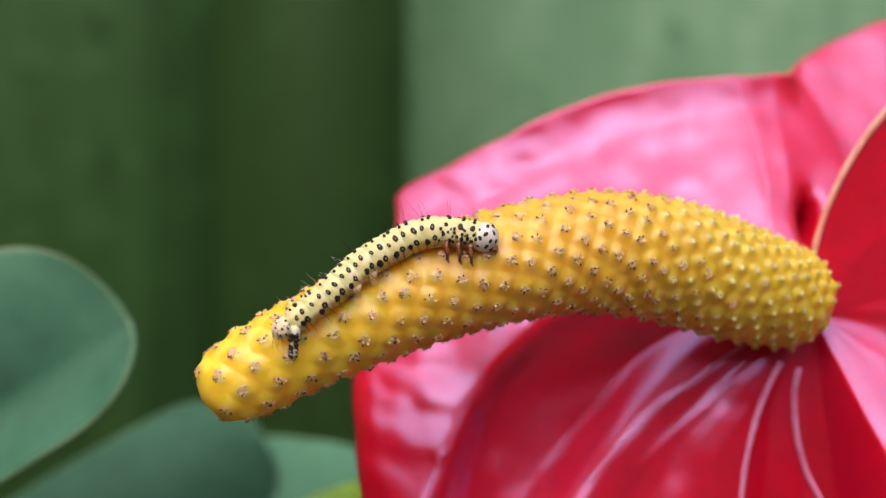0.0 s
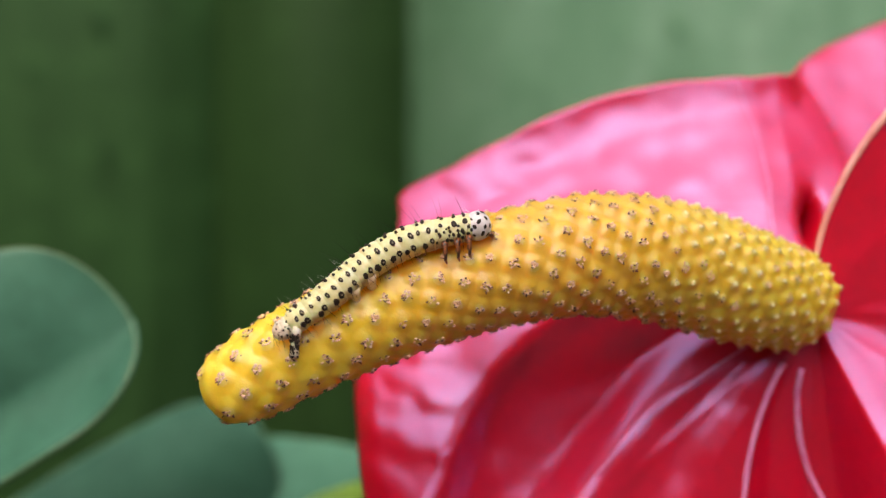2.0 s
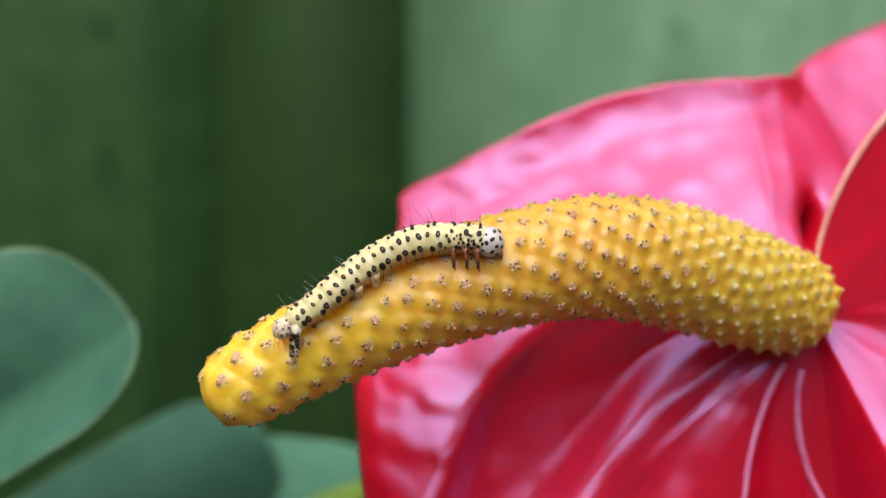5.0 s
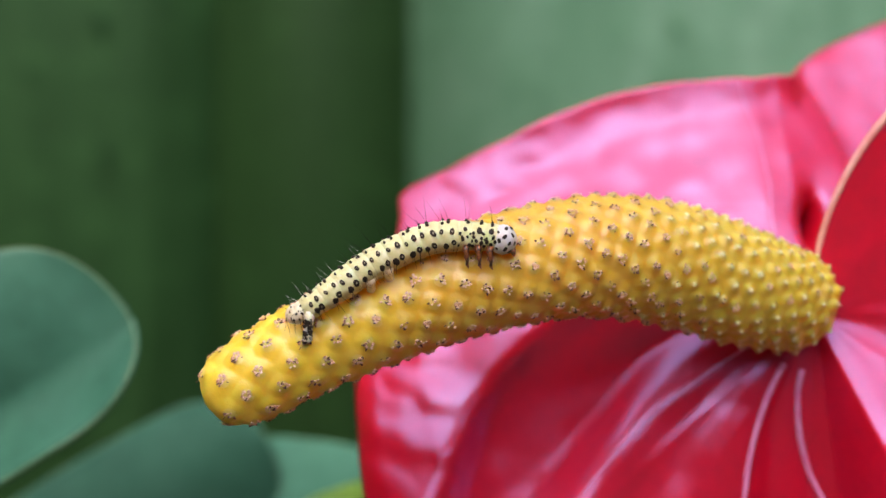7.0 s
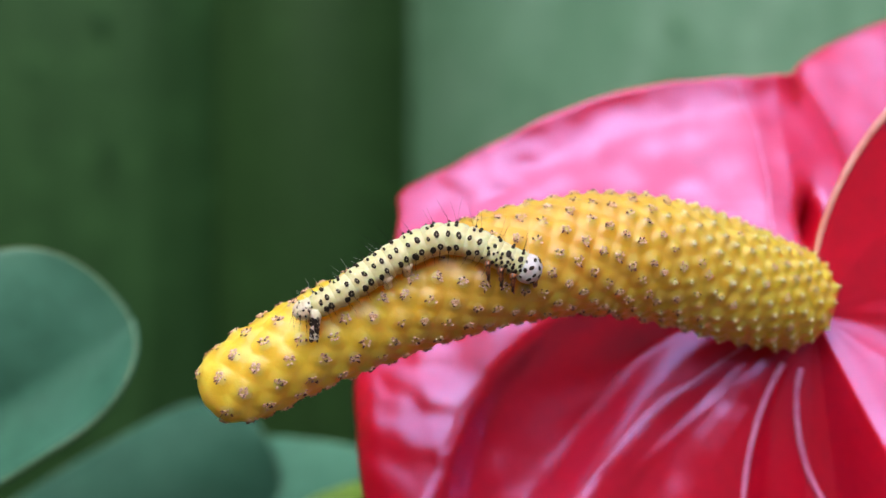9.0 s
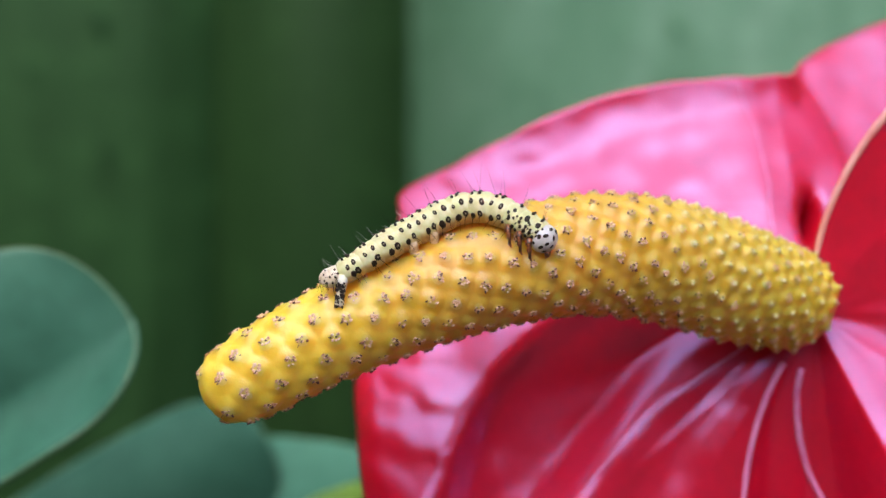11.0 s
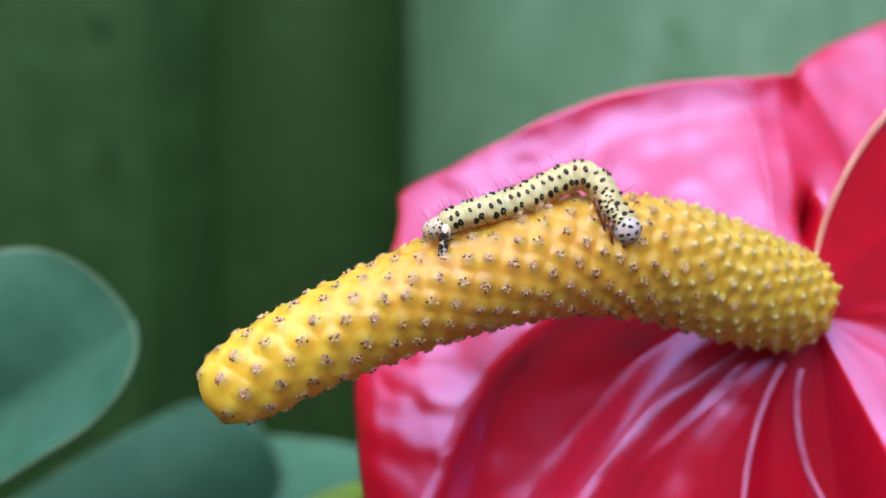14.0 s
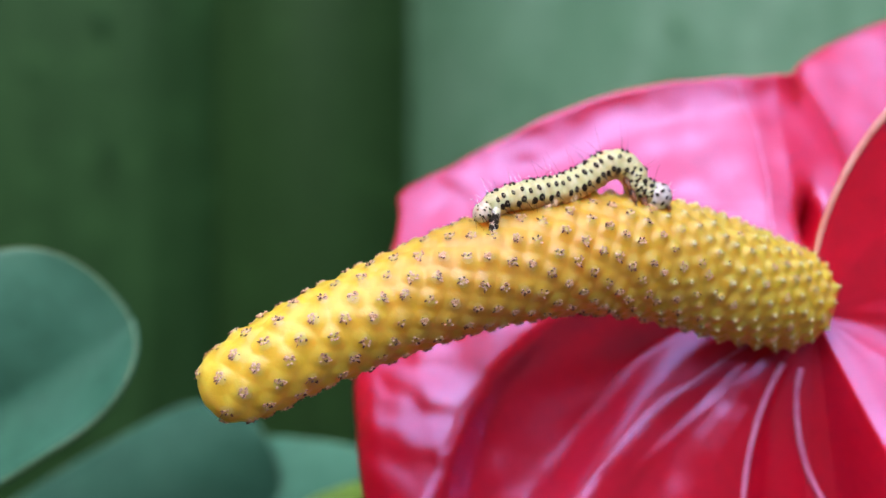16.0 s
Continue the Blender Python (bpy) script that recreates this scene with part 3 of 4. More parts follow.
build_leaf("broad dark green waxy leaf with a pale rim", (-39.4, 38, -8.9), (-105, 48, -50.6), 16.6, 8.8, (-0.5, -7), LEAF, (-70, 70, -452), shoulder=0.16, hollow=5.0)
build_leaf("blue-green leaf low behind the flower, shade painted into its colour", (-27.6, 80, -29.8), (-85, 70, -59), 11, 14, (4, 4), SHADELEAF, (-60, 95, -452), shoulder=0.2)
build_leaf("mid green leaf low behind the flower", (-21.6, 85, -30.5), (-27, 70, -75), 16, 18, (4, 4), MIDLEAF, (-40, 105, -452), shoulder=0.2)
build_leaf("young yellow-green leaf low beside the flower", (-8, 60, -33.5), (-40, 72, -52), 3, 8, (4, 5), YOUNG, (-20, 90, -452), shoulder=0.4)


# ---- the caterpillar ----
caterpillar = thing("caterpillar", ORIGIN, "pale yellow black-spotted hairy caterpillar crawling along the spadix", "caterpillar")
SEGMENTS = []
LEGS = []


def segment_ring(x, length):
    u = min(1.0, abs(x) / length)
    return (1 - u ** 2.6) ** 0.5


def build_segment(i):
    """One body ring of the caterpillar; x forward, z up (the back), in mm."""
    rnd = random.Random(100 + i)
    radius = [0.92, 1.16, 1.28, 1.4, 1.45, 1.48, 1.49, 1.48, 1.47, 1.44, 1.36, 1.3, 1.25][i]
    half = 1.35 if i == 0 else 2.0 if i < 10 else 1.5
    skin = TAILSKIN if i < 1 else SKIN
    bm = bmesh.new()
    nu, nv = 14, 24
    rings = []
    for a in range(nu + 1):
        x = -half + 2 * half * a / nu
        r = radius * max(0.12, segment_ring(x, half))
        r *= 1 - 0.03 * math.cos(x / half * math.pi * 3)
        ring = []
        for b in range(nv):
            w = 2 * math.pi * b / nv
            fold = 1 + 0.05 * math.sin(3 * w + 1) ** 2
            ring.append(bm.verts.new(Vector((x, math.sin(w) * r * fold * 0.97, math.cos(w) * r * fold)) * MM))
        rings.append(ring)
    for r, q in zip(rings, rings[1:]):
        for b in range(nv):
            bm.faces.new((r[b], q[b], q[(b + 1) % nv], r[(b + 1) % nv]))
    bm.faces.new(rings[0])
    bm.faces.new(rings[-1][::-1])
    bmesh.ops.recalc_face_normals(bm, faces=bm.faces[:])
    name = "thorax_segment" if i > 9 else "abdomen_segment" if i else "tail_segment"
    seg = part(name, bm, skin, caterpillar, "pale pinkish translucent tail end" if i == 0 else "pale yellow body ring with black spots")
    # spots: along, angle from the back, half length, half width
    spots = [(0.1, 10, 0.22, 0.17), (-0.6, 20, 0.17, 0.13), (0.25, 60, 0.3, 0.21), (-0.6, 66, 0.25, 0.17), (0.35, 104, 0.3, 0.24), (-0.3, 113, 0.32, 0.25)]
    if i > 9:
        spots = [(0.2, 12, 0.2, 0.15), (0.15, 48, 0.28, 0.22), (-0.5, 62, 0.15, 0.12), (0.3, 80, 0.17, 0.13), (-0.2, 95, 0.2, 0.15), (0.3, 110, 0.24, 0.18), (-0.45, 118, 0.18, 0.14), (-0.3, 78, 0.16, 0.12), (0.6, 96, 0.17, 0.12), (0.05, 122, 0.2, 0.16), (0.55, 66, 0.12, 0.1)]
    if i == 0:
        spots = [(-0.3, 20, 0.1, 0.08), (0.3, 50, 0.12, 0.09), (-0.4, 70, 0.12, 0.09), (0.2, 95, 0.14, 0.1), (-0.2, 110, 0.14, 0.1), (-0.7, 45, 0.1, 0.08), (-1.1, 60, 0.08, 0.06), (-1.2, 95, 0.08, 0.06), (-0.8, 85, 0.1, 0.08), (0.6, 75, 0.1, 0.08), (0.7, 30, 0.08, 0.07), (-0.6, 105, 0.12, 0.1), (0.1, 65, 0.07, 0.06)]
    hairs = bmesh.new()
    for sx, ang, ra, rb in spots:
        for side in (-1, 1):
            x = sx + rnd.uniform(-0.15, 0.15)
            w = radians(ang + rnd.uniform(-6, 6)) * side
            r = radius * segment_ring(x, half) * (1 + 0.05 * math.sin(3 * w + 1) ** 2) * (1 - 0.03 * math.cos(x / half * math.pi * 3))
            n = Vector((x * 0.15, math.sin(w), math.cos(w)))
            c = Vector((x, math.sin(w) * r * 0.97, math.cos(w) * r))
            k = rnd.uniform(0.85, 1.15) * 1.14
            bm = bmesh.new()
            dome(bm, c, n, (rnd.uniform(-0.3, 0.3), math.cos(w), -math.sin(w)), ra * k, rb * k, 0.2 if ang < 30 and i else 0.06, 9, 0, 0.12, rnd)
            if ang in (60, 66, 104):
                dome(bm, c + n * 0.035, n, (1, 0, 0), rb * 0.38, ra * 0.42, 0.045, 6, 1, 0.2, rnd)
            part("spot", bm, [BLACK, GREYSPOT], seg, "black spot")
            # hairs: long on the back, short and drooping low down
            count = int(rnd.random() < (0.95 if i > 6 else 0.65)) if ang < 30 else int(rnd.random() < 0.3) if ang < 70 else int(rnd.random() < 0.5) if i > 9 else 2
            for _ in range(count):
                ln = (rnd.uniform(1.2, 3.0) if i > 4 else rnd.uniform(0.8, 2.2)) if ang < 30 else rnd.uniform(0.5, 1.3) if ang < 75 else rnd.uniform(0.9, 1.9)
                d = (n + Vector((rnd.uniform(-0.55, 0.15), rnd.uniform(-0.2, 0.2), rnd.uniform(-0.1, 0.2) - (0.7 if ang > 75 else 0)))).normalized()
                tube(hairs, [tuple(c), tuple(c + d * ln * 0.5), tuple(c + d * ln + Vector((rnd.uniform(-.15, .05), 0, 0)))], [0.026, 0.019, 0.007] if ang > 75 else [0.021, 0.015, 0.006], 3, 0, cap=False)
    for _ in range(5):
        w = rnd.uniform(-1.2, 1.2)
        if i > 4:
            continue
        c = Vector((rnd.uniform(-0.9, 0.9), math.sin(w) * radius * 0.9, math.cos(w) * radius * 0.9))
        d = Vector((rnd.uniform(-0.7, 0.1), math.sin(w), math.cos(w))).normalized()
        ln = rnd.uniform(0.8, 2.0)
        tube(hairs, [tuple(c), tuple(c + d * ln)], [0.014, 0.004], 3, 1, cap=False)
    tagged(part("hairs", hairs, [HAIR, PALEHAIR], seg, "fine dark bristles"), kind="stuff")
    for side in (-1, 1):
        bm = bmesh.new()
        if i in (4, 5):
            root = Vector((0.3 if i == 5 else 0, side * 0.42, -0.9))
            tube(bm, [(0, 0, 0.3), (0, side * 0.1, -0.4), (0, side * 0.15, -0.9), (0, side * 0.18, -1.35), (0, side * 0.18, -1.6)], [0.75, 0.58, 0.45, 0.43, 0.28], 12, up=(0, 1, 0))
            leg = part("proleg", bm, PROLEG, seg, "fleshy pale leg")
        elif i == 0:
            root = Vector((0.7, side * 0.5, -0.35))
            tube(bm, [(0.1, 0, 0.25), (0.05, side * 0.1, -0.5), (-0.05, side * 0.15, -1.2), (-0.15, side * 0.15, -1.9), (-0.2, side * 0.15, -2.5), (-0.2, side * 0.15, -2.75)], [0.6, 0.5, 0.44, 0.42, 0.48, 0.3], 12, up=(0, 1, 0))
            for q in range(54):
                z = rnd.uniform(-1.3, -0.5) if q < 22 else rnd.uniform(-2.7, -1.6)
                w = rnd.uniform(-1.3, 1.3) + (math.pi / 2 if side > 0 else -math.pi / 2)
                n = Vector((math.cos(w), math.sin(w), 0))
                dome(bm, n * (0.46 if q < 22 else 0.42) + Vector((0.08 * z, side * 0.12, z)), n, (0, 0, 1), rnd.uniform(0.12, 0.24), rnd.uniform(0.1, 0.16), 0.07, 6, 1, 0.3, rnd)
            leg = part("clasper", bm, [TAILSKIN, BLACK], seg, "pale hind clasper with dark marks")
        elif i > 9:
            root = Vector((0.15, side * 0.98, -0.85))
            tube(bm, [(0, 0, 0.15), (-0.05, side * 0.2, -0.35), (0.06, side * 0.22, -0.55), (0.04, side * 0.22, -1.0), (0.1, side * 0.14, -1.2), (0.09, side * 0.12, -1.6), (0.26, side * 0.05, -1.95)], [0.38, 0.3, 0.2, 0.24, 0.15, 0.16, 0.05], 8, up=(0, 1, 0))
            leg = part("leg", bm, LEGSHELL, seg, "dark brown jointed leg")
        else:
            bm.free()
            continue
        leg.location = root * MM
        LEGS.append((len(SEGMENTS), leg, root))
    SEGMENTS.append(seg)


def build_head():
    rnd = random.Random(7)
    bm = bmesh.new()
    bmesh.ops.create_uvsphere(bm, u_segments=28, v_segments=18, radius=1)
    for v in bm.verts:
        p = v.co
        crease = 1 - 0.07 * math.exp(-(p.y / 0.16) ** 2) * max(0.0, p.z + 0.2)
        p.x, p.y, p.z = (p.x * 1.36 * crease - 0.2) * MM, p.y * 1.36 * MM, (p.z * 1.42 * crease - 0.1) * MM
    head = part("head", bm, HEAD, caterpillar, "rounded greyish white head with black dots")
    for az, el in ((20, 60), (75, 62), (40, 30), (85, 28), (120, 40), (62, 0), (105, 5), (35, -5), (80, -28), (50, -35), (115, -25), (140, 10), (20, -45)):
        for side in (-1, 1):
            a, e = radians(az + rnd.uniform(-5, 5)), radians(el + rnd.uniform(-4, 4))
            n = Vector((math.cos(a) * math.cos(e), side * math.sin(a) * math.cos(e), math.sin(e)))
            c = Vector((n.x * 1.35 - 0.2, n.y * 1.35, n.z * 1.4 - 0.1))
            bm = bmesh.new()
            s = rnd.uniform(0.14, 0.25)
            dome(bm, c, n, (rnd.uniform(-1, 1), 0.3, 1), s * 1.2, s * 0.8, 0.05, 8, 0, 0.2, rnd)
            part("spot", bm, BLACK, head, "black spot")
    for side in (-1, 1):
        bm = bmesh.new()
        tube(bm, [(0.8, side * 0.35, -0.9), (1.0, side * 0.3, -1.3), (1.0, side * 0.15, -1.6)], [0.3, 0.22, 0.06], 7, up=(0, 1, 0))
        part("jaw", bm, LEGSHELL, head, "dark brown mouthpart")
    hairs = bmesh.new()
    for _ in range(14):
        a, e = rnd.uniform(0, 6.28), rnd.uniform(-0.2, 1.2)
        n = Vector((math.cos(a) * math.cos(e), math.sin(a) * math.cos(e), math.sin(e)))
        c = Vector((n.x * 1.25 - 0.25, n.y * 1.25, n.z * 1.34 - 0.1))
        tube(hairs, [tuple(c), tuple(c + n * rnd.uniform(0.4, 1.0))], [0.015, 0.004], 3, 0, cap=False)
    tagged(part("hairs", hairs, PALEHAIR, head, "fine pale bristles"), kind="stuff")
    SEGMENTS.append(head)


for i in range(13):
    build_segment(i)
build_head()

# The crawl: seconds, then the body's middle line from tail to head (mm).
CRAWL = [
    (0, (-15.09, -7.80, -7.71), (-13.47, -7.65, -6.62), (-11.92, -7.35, -5.45), (-10.42, -6.90, -4.22), (-8.94, -6.34, -2.95), (-7.48, -5.77, -1.63), (-5.82, -5.26, -0.55), (-4.07, -4.91, 0.42), (-2.25, -4.78, 1.28), (-0.26, -4.89, 1.62), (1.74, -5.13, 1.52), (3.73, -5.39, 1.24), (5.72, -5.55, 1.00)),
    (0.5, (-15.30, -7.60, -7.31), (-13.64, -7.45, -6.34), (-12.11, -7.13, -5.18), (-10.65, -6.65, -3.96), (-9.19, -6.05, -2.72), (-7.75, -5.43, -1.43), (-6.13, -4.88, -0.33), (-4.40, -4.52, 0.62), (-2.58, -4.41, 1.40), (-0.63, -4.55, 1.80), (1.35, -4.83, 1.81), (3.32, -5.12, 1.57), (5.28, -5.30, 1.37)),
    (1, (-15.22, -7.82, -7.82), (-13.65, -7.69, -6.69), (-12.05, -7.42, -5.62), (-10.52, -7.02, -4.45), (-9.06, -6.52, -3.20), (-7.58, -6.00, -1.93), (-5.96, -5.53, -0.83), (-4.23, -5.21, 0.11), (-2.40, -5.07, 0.90), (-0.46, -5.12, 1.33), (1.52, -5.28, 1.38), (3.50, -5.45, 1.18), (5.48, -5.55, 1.11)),
    (1.5, (-15.11, -7.87, -7.92), (-13.63, -7.75, -6.80), (-12.15, -7.50, -5.72), (-10.70, -7.12, -4.60), (-9.27, -6.66, -3.44), (-7.86, -6.16, -2.25), (-6.34, -5.70, -1.16), (-4.72, -5.34, -0.20), (-2.98, -5.11, 0.54), (-1.17, -4.95, 1.12), (0.66, -4.81, 1.65), (2.47, -4.68, 2.25), (4.35, -4.59, 2.60)),
    (2, (-15.22, -7.81, -7.82), (-13.69, -7.68, -6.71), (-12.17, -7.42, -5.61), (-10.69, -7.01, -4.46), (-9.24, -6.52, -3.27), (-7.81, -5.99, -2.03), (-6.26, -5.51, -0.92), (-4.59, -5.15, 0.03), (-2.81, -4.94, 0.81), (-0.94, -4.84, 1.33), (0.97, -4.78, 1.73), (2.85, -4.71, 2.21), (4.78, -4.67, 2.55)),
    (2.5, (-15.22, -7.78, -7.77), (-13.66, -7.63, -6.60), (-12.10, -7.34, -5.46), (-10.57, -6.90, -4.27), (-9.09, -6.36, -3.02), (-7.63, -5.80, -1.71), (-5.98, -5.32, -0.63), (-4.21, -5.01, 0.30), (-2.36, -4.92, 1.07), (-0.38, -5.03, 1.39), (1.63, -5.24, 1.42), (3.61, -5.46, 1.22), (5.58, -5.59, 0.90)),
    (3, (-15.34, -7.69, -7.62), (-13.75, -7.54, -6.48), (-12.18, -7.23, -5.35), (-10.68, -6.77, -4.13), (-9.20, -6.20, -2.87), (-7.73, -5.62, -1.58), (-6.08, -5.11, -0.49), (-4.32, -4.78, 0.45), (-2.48, -4.69, 1.25), (-0.49, -4.82, 1.56), (1.52, -5.07, 1.58), (3.51, -5.31, 1.40), (5.48, -5.47, 1.11)),
    (3.5, (-15.22, -7.78, -7.77), (-13.65, -7.63, -6.59), (-12.08, -7.33, -5.45), (-10.55, -6.90, -4.25), (-9.05, -6.37, -2.99), (-7.56, -5.83, -1.71), (-5.89, -5.37, -0.63), (-4.11, -5.09, 0.29), (-2.22, -5.03, 1.01), (-0.23, -5.16, 1.30), (1.78, -5.39, 1.26), (3.77, -5.61, 0.99), (5.74, -5.75, 0.58)),
    (4, (-15.22, -7.77, -7.72), (-13.59, -7.63, -6.58), (-11.96, -7.34, -5.44), (-10.40, -6.91, -4.22), (-8.87, -6.38, -2.95), (-7.34, -5.85, -1.66), (-5.63, -5.43, -0.57), (-3.81, -5.21, 0.35), (-1.85, -5.24, 0.96), (0.19, -5.47, 1.03), (2.18, -5.77, 0.57), (4.13, -6.01, -0.00), (6.08, -6.14, -0.58)),
    (4.2, (-15.22, -7.76, -7.72), (-13.54, -7.61, -6.54), (-11.87, -7.31, -5.37), (-10.27, -6.86, -4.11), (-8.70, -6.33, -2.79), (-7.10, -5.81, -1.49), (-5.32, -5.46, -0.39), (-3.39, -5.37, 0.44), (-1.31, -5.54, 0.70), (0.76, -5.86, 0.36), (2.75, -6.14, -0.30), (4.63, -6.30, -1.20), (6.49, -6.35, -2.15)),
    (5.2, (-15.22, -7.76, -7.72), (-13.64, -7.62, -6.57), (-12.05, -7.34, -5.46), (-10.53, -6.92, -4.25), (-9.03, -6.43, -3.01), (-7.48, -5.95, -1.82), (-5.79, -5.55, -0.78), (-4.00, -5.30, 0.11), (-2.12, -5.21, 0.79), (-0.14, -5.24, 1.14), (1.86, -5.34, 1.37), (3.86, -5.44, 1.39), (5.85, -5.50, 1.21)),
    (6.3, (-15.23, -7.71, -7.62), (-13.68, -7.57, -6.45), (-12.10, -7.27, -5.35), (-10.60, -6.86, -4.15), (-9.09, -6.39, -2.94), (-7.50, -5.93, -1.81), (-5.80, -5.56, -0.82), (-4.02, -5.28, 0.04), (-2.16, -5.10, 0.76), (-0.26, -4.97, 1.36), (1.67, -4.87, 1.88), (3.63, -4.80, 2.28), (5.62, -4.77, 2.44)),
    (6.5, (-14.71, -7.76, -7.35), (-13.07, -7.61, -6.33), (-11.52, -7.33, -5.21), (-10.01, -6.93, -4.03), (-8.47, -6.50, -2.86), (-6.85, -6.10, -1.78), (-5.14, -5.78, -0.83), (-3.35, -5.56, -0.02), (-1.48, -5.42, 0.62), (0.44, -5.31, 1.12), (2.36, -5.20, 1.61), (4.32, -5.10, 1.97), (6.30, -5.04, 2.17)),
    (6.6, (-14.20, -7.64, -6.95), (-12.63, -7.46, -5.89), (-11.16, -7.14, -4.70), (-9.62, -6.73, -3.60), (-8.08, -6.30, -2.50), (-6.47, -5.92, -1.45), (-4.77, -5.64, -0.53), (-2.98, -5.48, 0.21), (-1.11, -5.43, 0.76), (0.81, -5.43, 1.10), (2.75, -5.45, 1.28), (4.70, -5.47, 1.35), (6.64, -5.47, 1.37)),
    (7, (-14.13, -7.38, -6.29), (-12.43, -7.22, -5.40), (-10.83, -6.93, -4.36), (-9.27, -6.54, -3.26), (-7.70, -6.14, -2.16), (-6.06, -5.77, -1.14), (-4.32, -5.50, -0.25), (-2.52, -5.35, 0.52), (-0.64, -5.34, 1.07), (1.31, -5.41, 1.21), (3.27, -5.52, 1.18), (5.22, -5.60, 1.02), (7.16, -5.64, 0.79)),
    (7.3, (-13.50, -7.44, -5.92), (-11.61, -7.32, -5.39), (-9.94, -7.05, -4.36), (-8.37, -6.65, -3.20), (-6.79, -6.11, -2.04), (-5.20, -5.44, -0.87), (-3.75, -4.74, 0.51), (-2.23, -4.23, 1.83), (-0.35, -4.15, 2.57), (1.62, -4.50, 2.24), (3.41, -5.00, 1.32), (5.38, -5.38, 0.99), (7.38, -5.54, 1.00)),
    (7.5, (-13.50, -7.45, -5.92), (-11.60, -7.34, -5.39), (-9.89, -7.12, -4.41), (-8.24, -6.77, -3.34), (-6.62, -6.30, -2.22), (-5.02, -5.70, -1.05), (-3.51, -5.03, 0.25), (-1.97, -4.45, 1.57), (-0.24, -4.21, 2.62), (1.73, -4.43, 2.56), (3.45, -4.90, 1.51), (5.37, -5.31, 0.98), (7.38, -5.51, 1.00)),
    (7.8, (-13.50, -7.45, -5.92), (-11.58, -7.33, -5.38), (-9.86, -7.09, -4.40), (-8.24, -6.74, -3.26), (-6.60, -6.30, -2.11), (-4.93, -5.80, -1.01), (-3.30, -5.27, 0.17), (-1.60, -4.80, 1.31), (0.22, -4.54, 2.24), (2.23, -4.55, 2.55), (4.22, -4.76, 2.08), (6.23, -4.99, 1.77), (8.25, -5.12, 1.53)),
    (8, (-13.51, -7.37, -5.82), (-11.61, -7.24, -5.18), (-9.85, -7.00, -4.23), (-8.20, -6.64, -3.11), (-6.55, -6.22, -1.96), (-4.86, -5.77, -0.85), (-3.14, -5.35, 0.24), (-1.33, -5.02, 1.20), (0.59, -4.84, 1.91), (2.63, -4.79, 2.15), (4.69, -4.82, 2.10), (6.75, -4.83, 2.12), (8.80, -4.81, 2.28)),
    (8.1, (-13.51, -7.34, -5.77), (-11.60, -7.21, -5.13), (-9.83, -6.97, -4.16), (-8.15, -6.61, -3.06), (-6.48, -6.19, -1.92), (-4.78, -5.74, -0.80), (-3.05, -5.32, 0.29), (-1.23, -4.97, 1.26), (0.71, -4.78, 1.99), (2.76, -4.72, 2.26), (4.83, -4.74, 2.21), (6.90, -4.74, 2.24), (8.96, -4.71, 2.44)),
    (8.3, (-13.50, -7.46, -5.97), (-11.57, -7.36, -5.32), (-9.76, -7.14, -4.42), (-8.03, -6.83, -3.37), (-6.33, -6.45, -2.24), (-4.65, -6.05, -1.08), (-2.88, -5.68, -0.03), (-1.02, -5.39, 0.88), (0.93, -5.22, 1.58), (2.99, -5.18, 1.84), (5.06, -5.21, 1.67), (7.12, -5.24, 1.42), (9.19, -5.24, 1.22)),
    (8.5, (-13.51, -7.37, -5.82), (-11.53, -7.24, -5.15), (-9.68, -7.00, -4.17), (-7.92, -6.65, -3.05), (-6.18, -6.23, -1.88), (-4.41, -5.81, -0.72), (-2.59, -5.43, 0.37), (-0.68, -5.18, 1.33), (1.39, -5.14, 1.86), (3.52, -5.27, 1.74), (5.52, -5.47, 1.03), (7.42, -5.61, 0.06), (9.48, -5.65, -0.47)),
    (8.7, (-13.50, -7.45, -5.97), (-11.54, -7.34, -5.30), (-9.73, -7.11, -4.30), (-7.95, -6.79, -3.24), (-6.21, -6.41, -2.12), (-4.46, -6.04, -0.97), (-2.66, -5.75, 0.11), (-0.70, -5.61, 0.89), (1.40, -5.64, 1.12), (3.48, -5.78, 0.83), (5.41, -5.91, -0.01), (7.08, -5.94, -1.29), (8.51, -5.92, -2.84)),
    (9, (-13.51, -7.37, -5.82), (-11.53, -7.25, -5.15), (-9.69, -7.01, -4.18), (-7.92, -6.68, -3.08), (-6.16, -6.31, -1.94), (-4.38, -5.97, -0.81), (-2.52, -5.74, 0.21), (-0.51, -5.68, 0.88), (1.60, -5.79, 0.87), (3.61, -5.95, 0.21), (5.53, -6.02, -0.69), (7.47, -5.96, -1.55), (9.46, -5.87, -2.31)),
    (9.2, (-13.50, -7.46, -5.97), (-11.58, -7.34, -5.32), (-9.81, -7.12, -4.35), (-8.07, -6.80, -3.32), (-6.36, -6.44, -2.22), (-4.66, -6.07, -1.09), (-2.88, -5.75, -0.06), (-0.99, -5.53, 0.78), (1.01, -5.42, 1.29), (3.08, -5.39, 1.42), (5.15, -5.35, 1.32), (7.22, -5.28, 1.40), (9.30, -5.21, 1.53)),
    (10.2, (-12.51, -6.36, -4.24), (-10.64, -6.22, -3.56), (-8.94, -5.95, -2.52), (-7.23, -5.58, -1.49), (-5.49, -5.18, -0.48), (-3.75, -4.81, 0.54), (-1.91, -4.56, 1.41), (0.03, -4.45, 2.03), (2.04, -4.49, 2.38), (4.07, -4.63, 2.43), (6.09, -4.78, 2.18), (8.10, -4.88, 1.91), (10.12, -4.91, 1.64)),
